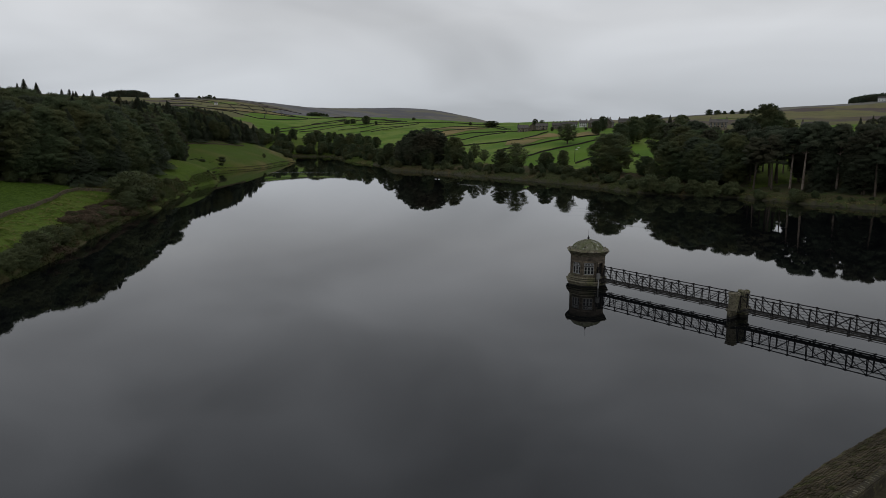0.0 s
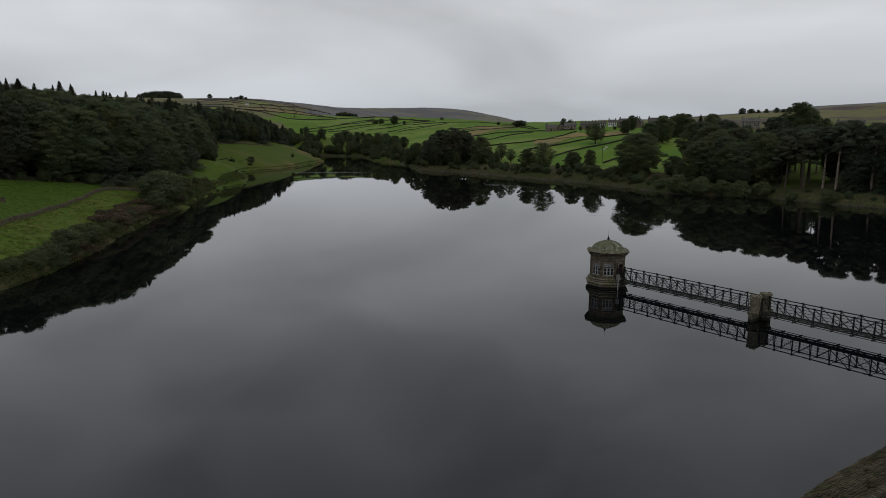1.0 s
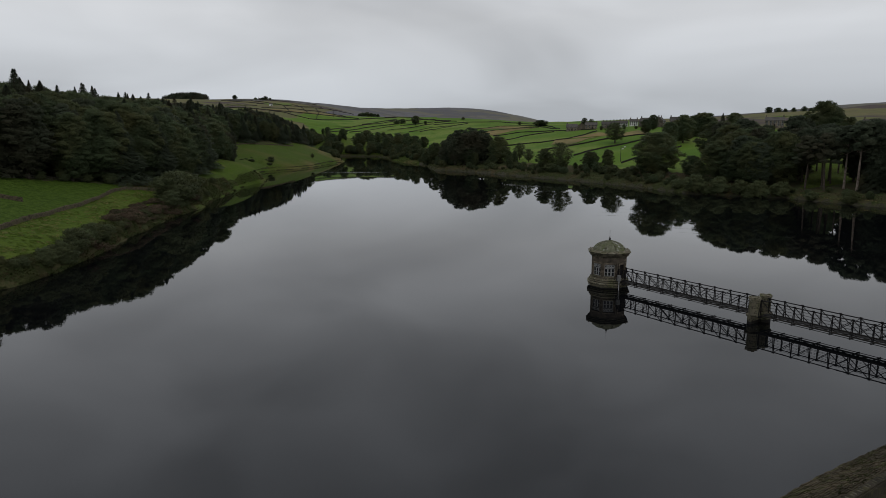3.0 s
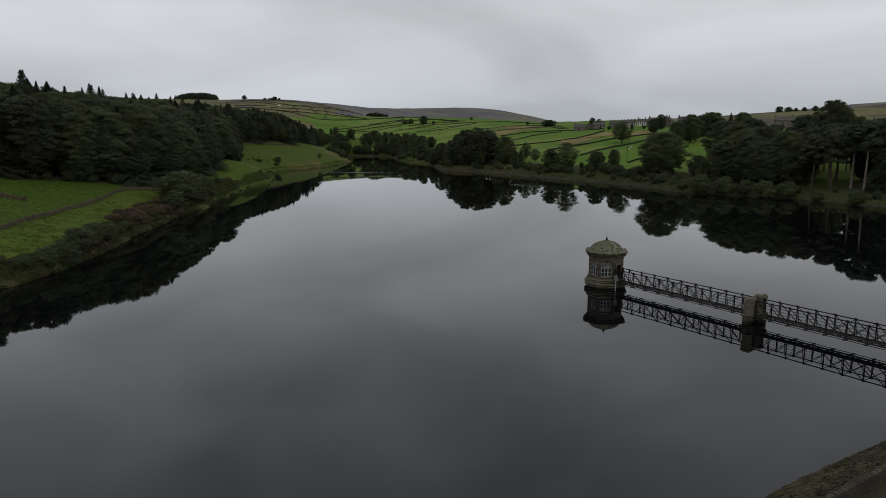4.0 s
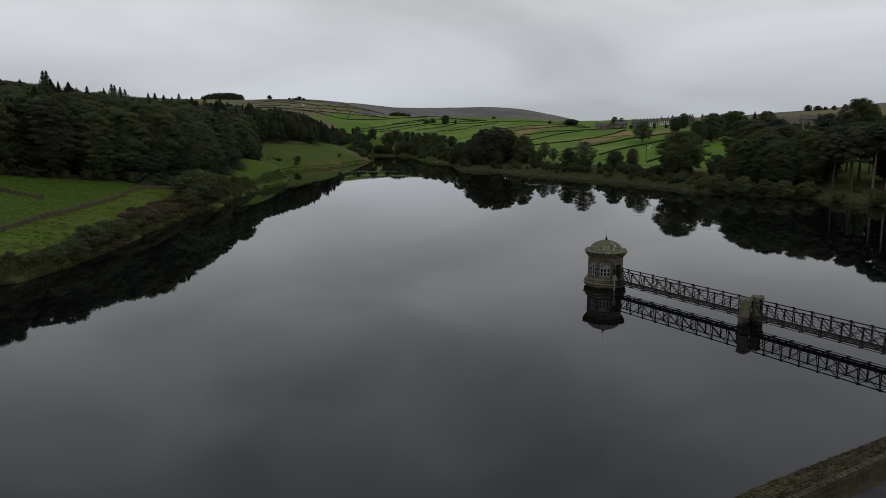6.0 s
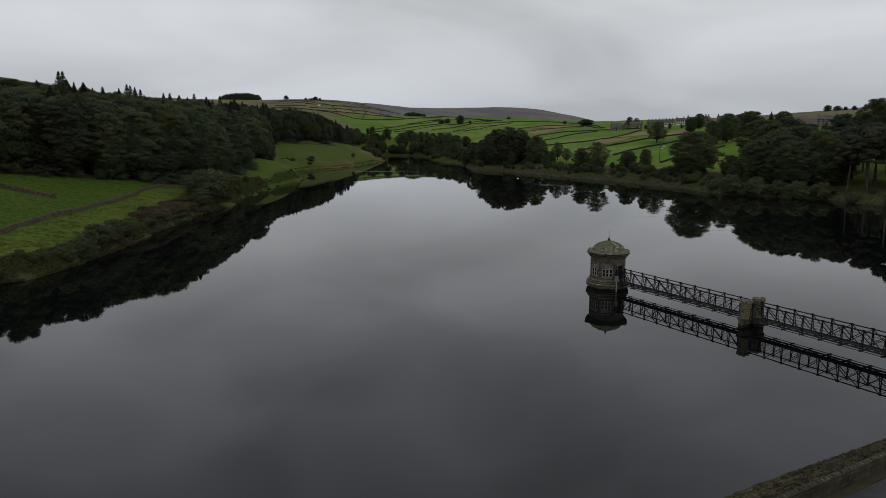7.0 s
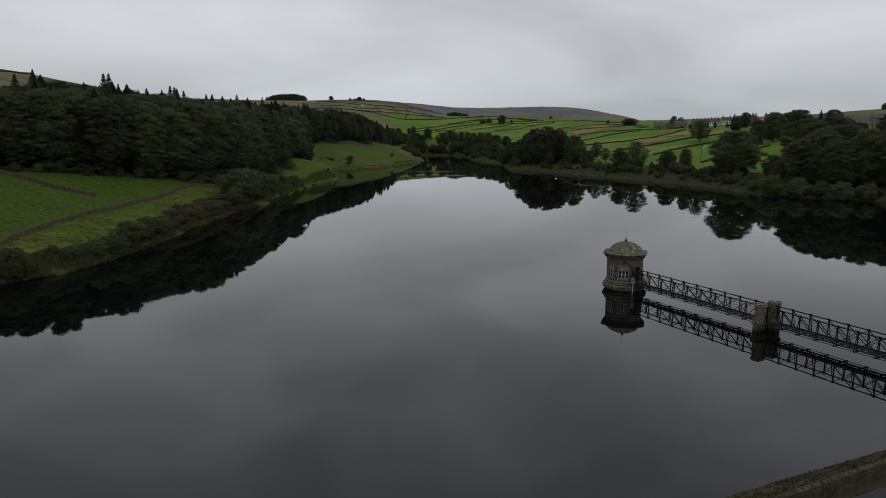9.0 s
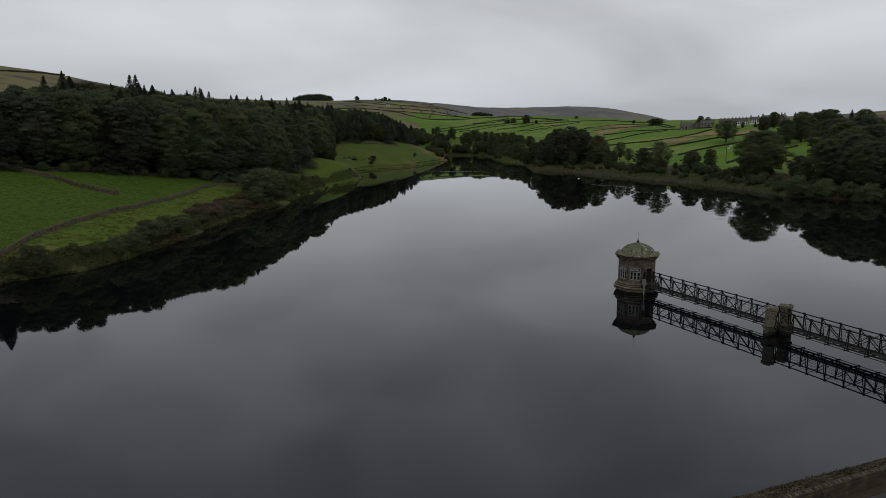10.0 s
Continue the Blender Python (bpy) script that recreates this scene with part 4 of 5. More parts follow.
drystone_wall([(-378, 380), (-391, 436), (-398, 464), (-400, 484), (-410, 523)], 1.2, 0.7, 6, "dark drystone wall along the brow of the hill", "field walls", 4, M_DRYWALL_FAR)
FAR_WALLS = [
    [(-148, 841), (-123, 907), (-75, 990)], [(-143, 815), (-111, 882), (-71, 942)], [(-120, 828), (-93, 871), (-70, 905)], [(-118, 928), (-79, 1028)],
    [(-104, 1098), (-62, 1064), (-25, 996), (10, 968)], [(-92, 989), (-42, 1013), (2, 993)], [(-65, 911), (-23, 956), (2, 970)], [(-76, 850), (-48, 882), (-19, 927), (25, 943)],
    [(-48, 826), (-19, 874), (25, 921)], [(25, 943), (71, 944), (115, 863), (119, 735)], [(29, 825), (60, 849), (103, 841), (115, 735)], [(37, 785), (78, 801), (105, 802)],
    [(47, 720), (77, 727), (104, 682), (135, 628)], [(44, 599), (71, 646), (103, 669)], [(43, 546), (72, 526), (92, 528), (127, 584)], [(63, 443), (90, 460), (115, 472), (142, 483)],
    [(76, 403), (100, 425), (128, 442)], [(91, 350), (108, 366), (134, 389)], [(-35, 826), (4, 886)],
]
for i, pts in enumerate(FAR_WALLS):
    near = pts[0][1] < 660
    drystone_wall(pts, 0.9 if near else 0.95, 0.45 if near else 0.5, 5, "dark drystone wall dividing the hillside fields", "far field walls", 10 + i, M_DRYWALL_FAR)
HILL_WALLS = [[(-363, 1291), (-342, 1499), (-237, 1347), (-178, 1264)], [(-295, 1079), (-280, 1211), (-223, 1202), (-159, 1065)], [(-274, 1030), (-232, 1065), (-178, 1069), (-138, 1043)],
              [(-333, 973), (-289, 1030), (-242, 1019), (-198, 969), (-164, 996), (-116, 1049), (-83, 1069)], [(-312, 938), (-259, 958)], [(-311, 1553), (-220, 1157), (-193, 995)], [(-341, 1528), (-228, 1104)],
              [(-353, 1440), (-241, 1040)], [(-300, 1015), (-249, 894)], [(-347, 1065), (-340, 1212)], [(-229, 1346), (-178, 1052)], [(-420, 1300), (-330, 1420), (-300, 1600)], [(-500, 1500), (-400, 1560), (-330, 1700)],
              [(-330, 1420), (-420, 1480), (-520, 1640)]]
for i, pts in enumerate(HILL_WALLS):
    drystone_wall(pts, 1.15, 0.75, 9, "far dark drystone wall on the hill pasture", "hill walls", 40 + i, M_DRYWALL_FAR)


def field_patch(quad, mat, label, n=10):
    """A field laid 0.3 m over the ground between four corners."""
    v, f = [], []
    for i in range(n + 1):
        for j in range(n + 1):
            u, w = i / n, j / n
            x = (quad[0][0] * (1 - u) + quad[1][0] * u) * (1 - w) + (quad[3][0] * (1 - u) + quad[2][0] * u) * w
            y = (quad[0][1] * (1 - u) + quad[1][1] * u) * (1 - w) + (quad[3][1] * (1 - u) + quad[2][1] * u) * w
            v.append((x, y, ground_z(x, y) + 0.3))
    for i in range(n):
        for j in range(n):
            f.append((i * (n + 1) + j, (i + 1) * (n + 1) + j, (i + 1) * (n + 1) + j + 1, i * (n + 1) + j + 1))
    tagged(new("field", mesh_of("field", v, f, mat, True)), label, "field", kind="structure")


field_patch([(28, 832), (60, 851), (101, 819), (79, 803)], M_HAY, "brown mown hay field between drystone walls")
field_patch([(37, 786), (78, 801), (103, 801), (47, 732)], M_HAY, "brown mown hay field between drystone walls")
field_patch([(80, 540), (92, 531), (124, 567), (128, 520)], M_HAY, "tan rough strip of uncut grass")
field_patch([(74, 486), (83, 528), (116, 515), (84, 463)], M_HAY, "tan rough strip of uncut grass")
field_patch([(118, 480), (146, 488), (150, 540), (128, 525)], M_HAY, "tan rough strip of uncut grass")
field_patch([(-92, 829), (-49, 872), (-62, 913), (-120, 851)], M_FIELD_PALE, "pale grazed green field")
field_patch([(-45, 832), (-22, 872), (20, 912), (20, 870)], M_FIELD_PALE, "pale grazed green field")
field_patch([(434, 700), (470, 720), (500, 790), (455, 790)], M_MEADOW, "green field on the hill above the village")
field_patch([(300, 620), (340, 610), (360, 660), (310, 670)], M_MEADOW, "green field on the hill above the village")
field_patch([(-326, 963), (-294, 988), (-256, 957), (-245, 899)], M_MEADOW, "green field on the far hill")
field_patch([(-346, 990), (-300, 1000), (-290, 1026), (-330, 980)], M_MEADOW, "green field on the far hill")
field_patch([(-390, 1437), (-360, 1535), (-342, 1499), (-331, 1256)], M_FIELD_PALE, "pale green field at the top of the hill")
field_patch([(-240, 900), (-200, 960), (-165, 990), (-170, 880)], M_MEADOW, "green field below the hill pasture")
field_patch([(-170, 880), (-165, 990), (-120, 1040), (-125, 910)], M_MEADOW, "green field below the hill pasture")
field_patch([(-278, 1040), (-232, 1070), (-226, 1150), (-270, 1120)], M_HAY, "tan hill field")
field_patch([(-226, 1075), (-180, 1073), (-165, 1070), (-222, 1190)], M_HAY, "tan hill field")
field_patch([(-520, 1500), (-425, 1490), (-400, 1550), (-500, 1590)], M_MOOR, "purple-brown heather patch on the hilltop")
field_patch([(-480, 1610), (-340, 1600), (-335, 1700), (-470, 1760)], M_MOOR, "purple-brown heather patch on the hilltop")


# ---- valve tower ----
def lathe(bm, profile, sides, turn=0.0, apothem=True, cap=True):
    """Turns (radius, z) pairs round z; for an octagon the radius is that of its faces."""
    k = 1 / math.cos(math.pi / sides) if apothem else 1.0
    rings = []
    for r, z in profile:
        rings.append([bm.verts.new((r * k * math.cos(turn + (i + 0.5) * 2 * math.pi / sides), r * k * math.sin(turn + (i + 0.5) * 2 * math.pi / sides), z)) for i in range(sides)])
    for a, b in zip(rings, rings[1:]):
        for i in range(sides):
            bm.faces.new((a[i], a[(i + 1) % sides], b[(i + 1) % sides], b[i]))
    if cap:
        bm.faces.new(list(reversed(rings[0])))
        bm.faces.new(rings[-1])


def face_box(bm, k, lo, hi, z0, z1, r0, r1):
    """A box on face k of the octagon: lo..hi along the face, r0..r1 out from the axis."""
    vs = add_box(bm, ((r0 + r1) / 2, (lo + hi) / 2, z0), (r1 - r0, hi - lo, z1 - z0))
    bmesh.ops.rotate(bm, verts=vs, cent=(0, 0, 0), matrix=Matrix.Rotation(k * math.pi / 4, 3, "Z"))


TOWER, ALONG, BRIDGE = Vector((28.0, 98.8, 0)), -55.0, -56.0
R_WALL, Z_WALL, Z_CORNICE = 2.62, 1.42, 4.62


def valve_tower():
    tower = tagged(new("valve_tower"), "octagonal mossy stone valve tower with domed roof in the water", "tower")
    bm = bmesh.new()
    lathe(bm, [(2.84, -4), (2.84, 0.14)], 8)
    part("wet_base", bm, M_STONE_WET, tower, "black wet stone at the waterline")
    bm = bmesh.new()
    lathe(bm, [(2.80, 0.12), (2.80, 0.30), (3.10, 0.34), (3.12, 0.46), (2.72, 0.47), (2.72, 0.57), (3.20, 0.59), (3.22, 0.74), (3.06, 0.82), (2.60, 0.83), (2.60, 0.93), (2.98, 0.95), (2.96, 1.06), (2.50, 1.07), (2.50, 1.17), (2.84, 1.19), (2.80, 1.33), (2.62, 1.34), (2.62, 1.42)], 8)
    part("plinth", bm, M_STONE_MOSS, tower, "stepped mossy stone plinth")
    half = R_WALL * math.tan(math.pi / 8)
    win, door = (-2, -1), (0,)
    i_block = 0
    for k in range(-3, 5):
        bm = bmesh.new()
        z = Z_WALL
        while z < Z_CORNICE - 0.02:
            t = min(z + 0.32, Z_CORNICE)
            inset = 0.015 if round((z - Z_WALL) / 0.32) % 2 else 0.0
            spans = [(-half, half)]
            if k in win and t > 1.82 and z < 3.55:
                spans = [(-half, -0.83), (0.83, half)]
            if k in door and z < 3.5:
                spans = [(-half, -0.55), (0.55, half)]
            for lo, hi in spans:
                n = max(1, round((hi - lo) / 0.5))
                cut = [lo] + [lo + (hi - lo) * (i + 0.5 * (inset > 0) * (n > 1)) / n for i in range(1, n)] + [hi]
                for c0, c1 in zip(cut, cut[1:]):
                    face_box(bm, k, c0 + 0.008, c1 - 0.008, z, t - 0.02, R_WALL - 0.4, R_WALL - inset - 0.012 * ((i_block * 7) % 3))
                    i_block += 1
                face_box(bm, k, lo, hi, t - 0.02, t, R_WALL - 0.4, R_WALL - 0.035)
            z = t
        part("wall", bm, M_STONE, tower)
    lights = ((-0.74, -0.27), (-0.235, 0.235), (0.27, 0.74))
    for k in win:
        bm = bmesh.new()
        face_box(bm, k, -0.94, 0.94, 1.62, 1.78, R_WALL - 0.1, R_WALL + 0.12)
        part("window_sill", bm, M_STONE_MOSS, tower)
        bm = bmesh.new()
        face_box(bm, k, -0.92, 0.92, 3.58, 3.80, R_WALL - 0.1, R_WALL + 0.07)
        part("window_head", bm, M_STONE, tower)
        bm = bmesh.new()
        for lo, hi in ((-0.83, -0.75), (0.75, 0.83)):
            face_box(bm, k, lo, hi, 1.78, 3.58, R_WALL - 0.3, R_WALL + 0.02)
        part("window_jamb", bm, M_STONE, tower)
        bm = bmesh.new()
        face_box(bm, k, -0.75, 0.75, 1.78, 3.58, R_WALL - 0.34, R_WALL - 0.28)
        window = part("window", bm, M_IRON, tower, "six-light window of white sashes in a dark recess")
        for lo, hi in lights:
            for z0, z1, w in ((1.82, 2.98, 0.065), (3.10, 3.50, 0.075)):
                bm = bmesh.new()
                for a, b in ((lo, lo + w), (hi - w, hi)):
                    face_box(bm, k, a, b, z0, z1, R_WALL - 0.2, R_WALL - 0.1)
                for a, b in ((z0, z0 + w), (z1 - w, z1)):
                    face_box(bm, k, lo + w, hi - w, a, b, R_WALL - 0.195, R_WALL - 0.105)
                if z0 < 2:
                    face_box(bm, k, lo + w, hi - w, 2.38, 2.42, R_WALL - 0.19, R_WALL - 0.11)
                else:
                    face_box(bm, k, (lo + hi) / 2 - 0.05, (lo + hi) / 2 + 0.05, z0 + 0.13, z1 - 0.13, R_WALL - 0.15, R_WALL - 0.12)
                part("sash", bm, M_FRAME, window, "white painted sash")
                bm = bmesh.new()
                face_box(bm, k, lo + w, hi - w, z0 + w, z1 - w, R_WALL - 0.175, R_WALL - 0.155)
                part("pane", bm, M_GLASS, window)
    bm = bmesh.new()
    face_box(bm, 0, -0.55, 0.55, Z_WALL, 3.45, R_WALL - 0.32, R_WALL - 0.25)
    part("door", bm, M_IRON, tower, "dark door recessed in the stone")
    bm = bmesh.new()
    face_box(bm, 0, -0.8, 0.8, 3.5, 3.8, R_WALL - 0.1, R_WALL + 0.16)
    face_box(bm, 0, -0.72, -0.5, Z_WALL, 3.5, R_WALL - 0.1, R_WALL + 0.1)
    face_box(bm, 0, 0.5, 0.72, Z_WALL, 3.5, R_WALL - 0.1, R_WALL + 0.1)
    part("door_surround", bm, M_STONE, tower)
    bm = bmesh.new()
    lathe(bm, [(2.5, 4.48), (2.70, 4.50), (2.74, 4.59), (2.40, 4.60), (2.40, 4.71), (2.90, 4.73), (2.94, 4.81), (2.44, 4.82), (2.44, 4.93), (3.04, 4.95), (3.08, 5.03), (2.58, 5.04), (2.58, 5.14), (3.20, 5.16), (3.22, 5.26), (2.96, 5.33), (2.86, 5.42), (2.55, 5.46)], 8)
    part("cornice", bm, M_STONE_MOSS, tower, "stepped mossy stone cornice")
    for i in range(8):
        an = (i + 0.5) * math.pi / 4
        bm = bmesh.new()
        add_box(bm, (math.cos(an) * 3.12, math.sin(an) * 3.12, 5.36), (0.18, 0.18, 0.14), math.degrees(an), 0.6)
        part("corner_block", bm, M_STONE_MOSS, tower)
    bm = bmesh.new()
    prof = [(2.58, 5.36), (2.52, 5.50), (2.40, 5.70), (2.22, 5.90), (1.96, 6.10), (1.62, 6.29), (1.22, 6.46), (0.80, 6.60), (0.42, 6.70), (0.2, 6.76)]
    lathe(bm, prof, 24, apothem=False)
    for f in bm.faces:
        f.smooth = len(f.verts) == 4
    part("dome", bm, M_DOME, tower, "lichen-covered stone dome")
    for i in range(8):
        an = (i + 0.5) * math.pi / 4
        bm = bmesh.new()
        pts = [Vector((r * 1.012 * math.cos(an), r * 1.012 * math.sin(an), z + 0.01)) for r, z in prof[1:]]
        for a, b in zip(pts, pts[1:]):
            add_bar(bm, a, b, 0.16, 0.09)
        part("rib", bm, M_DOME, tower)
    bm = bmesh.new()
    lathe(bm, [(0.32, 6.62), (0.32, 6.72), (0.16, 6.78), (0.12, 6.86), (0.2, 6.93), (0.2, 7.0), (0.1, 7.06), (0.08, 7.15), (0.02, 7.42)], 10, apothem=False)
    part("finial", bm, M_IRON, tower, "dark pointed finial")
    bm = bmesh.new()
    add_bar(bm, (0, 0, 7.3), (0, 0, 8.3), 0.02)
    part("lightning_rod", bm, M_IRON, tower)
    an = -math.pi / 8
    bm = bmesh.new()
    lathe(bm, [(0.075, -3), (0.075, 1.35)], 8)
    bmesh.ops.translate(bm, verts=bm.verts, vec=(math.cos(an) * 3.72, math.sin(an) * 3.72, 0))
    part("gauge_post", bm, M_FRAME, tower, "pale gauge post standing in the water")
    bm = bmesh.new()
    vs = add_box(bm, (math.cos(an) * 3.66, math.sin(an) * 3.66, 1.35), (0.42, 0.5, 0.82), -22.5)
    bmesh.ops.bevel(bm, geom=list(bm.edges), offset=0.03, segments=1, affect="EDGES")
    part("meter_box", bm, M_BOX, tower, "grey metal meter box")
    tower.matrix_basis = pose(TOWER.x, TOWER.y, 0, 0, 0, ALONG) @ Matrix.Diagonal((0.94, 0.94, 1, 1))


valve_tower()

# ---- bridge pier ----
PIER_AT = 24.1


def stadium(bm, r, half, z0, z1, n=10):
    pts = [(r * math.sin(a * math.pi / n), half + r * math.cos(a * math.pi / n)) for a in range(n + 1)]
    pts += [(-r * math.sin(a * math.pi / n), -half - r * math.cos(a * math.pi / n)) for a in range(n + 1)]
    lo, hi = [bm.verts.new((x, y, z0)) for x, y in pts], [bm.verts.new((x, y, z1)) for x, y in pts]
    m = len(pts)
    for i in range(m):
        bm.faces.new((lo[(i + 1) % m], lo[i], hi[i], hi[(i + 1) % m]))
    bm.faces.new(lo)
    bm.faces.new(list(reversed(hi)))


def bridge_pier():
    pier = tagged(new("bridge_pier"), "lichened stone pier with twin rounded pillars carrying the footbridge", "pier")
    bm = bmesh.new()
    stadium(bm, 0.74, 1.05, -4, 0.34)
    part("wet_base", bm, M_STONE_WET, pier, "black wet stone at the waterline")
    for i, (r, z0, z1) in enumerate(((0.74, 0.34, 0.63), (0.73, 0.66, 0.93), (0.90, 0.96, 1.14))):
        bm = bmesh.new()
        stadium(bm, r, 1.05, z0, z1)
        stadium(bm, r - 0.06, 1.05, z1 - 0.01, z1 + 0.03)
        part("ledge" if i == 2 else "stone_course", bm, M_STONE_MOSS, pier)
    for side in (-1, 1):
        prof = []
        z = 1.13
        while z < 2.85:
            prof += [(0.61, z), (0.61, z + 0.255), (0.54, z + 0.26), (0.54, z + 0.295)]
            z += 0.3
        prof += [(0.68, 2.94), (0.70, 3.06), (0.64, 3.14), (0.3, 3.2)]
        bm = bmesh.new()
        lathe(bm, prof, 20, apothem=False)
        bmesh.ops.translate(bm, verts=bm.verts, vec=(0, side * 1.12, 0))
        pillar = part("pillar", bm, M_STONE_MOSS, pier)
        for i in range(9):
            bm = bmesh.new()
            an = i * 2 * math.pi / 9
            add_box(bm, (0.55 * math.cos(an), side * 1.12 + 0.55 * math.sin(an), 3.10), (0.30, 0.38, 0.09 + 0.05 * (i % 3)), math.degrees(an), 0.9)
            bmesh.ops.bevel(bm, geom=list(bm.edges), offset=0.02, segments=1, affect="EDGES")
            part("cap_stone", bm, M_STONE_MOSS, pillar)
    c = TOWER + Vector((math.cos(radians(BRIDGE)), math.sin(radians(BRIDGE)), 0)) * PIER_AT
    pier.matrix_basis = pose(c.x, c.y, 0, 0, 0, BRIDGE)


bridge_pier()

# ---- iron lattice footbridge ----
Z_TOP, Z_DECK, HALF = 2.90, 1.16, 0.78


def bridge_span(xs, label):
    """One span of the bridge with nodes at xs, and a truss on either side of its deck."""
    span = tagged(new("bridge_span"), label, "footbridge", "spans of the footbridge")
    ln, panels = xs[-1], len(xs) - 1

    def bar(name, a, b, w, h, mat, under=span):
        bm = bmesh.new()
        add_bar(bm, a, b, w, h)
        return part(name, bm, mat, under)

    x = xs[0]
    while x < ln - 0.3:
        bm = bmesh.new()
        add_box(bm, (x + 0.3, 0, Z_DECK - 0.06), (0.57, 0.66, 0.06))
        part("deck_board", bm, M_DECK, span)
        x += 0.6
    for s in (-1, 1):
        y = s * HALF
        bar("top_chord", (xs[0], y, Z_TOP), (ln, y, Z_TOP), 0.11, 0.10, M_IRON)
        bar("girder", (xs[0], y, 1.10), (ln, y, 1.10), 0.10, 0.16, M_IRON_PALE)
        for z in (1.5, 1.85, 2.2, 2.55):
            bar("rail", (xs[0], y * 0.93, z), (ln, y * 0.93, z), 0.022, 0.022, M_IRON)
        bar("service_pipe", (xs[0], s * 1.24, 1.0), (ln, s * 1.24, 1.0), 0.06, 0.06, M_IRON)
        for x in xs:
            bar("post", (x, y, 1.18), (x, y, Z_TOP - 0.05), 0.09, 0.09, M_IRON)
            bar("node_plate", (x - 0.12, y, Z_TOP + 0.04), (x + 0.12, y, Z_TOP + 0.04), 0.15, 0.16, M_IRON)
            bar("brace", (x, s * 1.26, 1.0), (x, y * 1.09, Z_TOP - 0.08), 0.065, 0.055, M_IRON)
        for i in range(panels):
            a, b = xs[i], xs[i + 1]
            mid = abs(i + 0.5 - panels / 2)
            if i < panels / 2 or mid < 1.6:
                bar("diagonal", (a, y, Z_TOP), (b, y, 1.2), 0.08, 0.06, M_IRON)
            if i >= panels / 2 or mid < 1.6:
                bar("diagonal", (a, y * 1.08, 1.2), (b, y * 1.08, Z_TOP), 0.08, 0.06, M_IRON)
            bar("wind_brace", (a, s * 0.7, 0.99), (b, -s * 0.7, 0.99), 0.05, 0.04, M_IRON)
    for x in xs:
        bar("cross_beam", (x, -1.28, 0.95), (x, 1.28, 0.95), 0.10, 0.12, M_IRON)
    span.matrix_basis = pose(TOWER.x, TOWER.y, 0, 0, 0, BRIDGE)


bridge_span([2.65] + [3.8 + 2.26 * i for i in range(9)] + [23.45], "dark iron lattice bridge span from tower to pier")
bridge_span([24.75] + [26.65 + 2.1 * i for i in range(12)], "dark iron lattice bridge span from pier to dam")

# ---- dam: apron, parapet, road ----
DAM, DAM_TURN = Vector((30.0, 36.84, 0)), 34.74
Z_ROAD, Z_PARAPET = 1.95, 2.78


def toe(x):
    """Where the pitched apron meets the water, out from the parapet."""
    return 4.15 + 0.52 * math.exp(-((x - 1.5) / 9) ** 2)


def dam_piece(name, bm, mat, label, category):
    ob = tagged(part(name, bm, mat), label, category, kind="structure")
    ob.matrix_basis = pose(DAM.x, DAM.y, 0, 0, 0, DAM_TURN)
    return ob


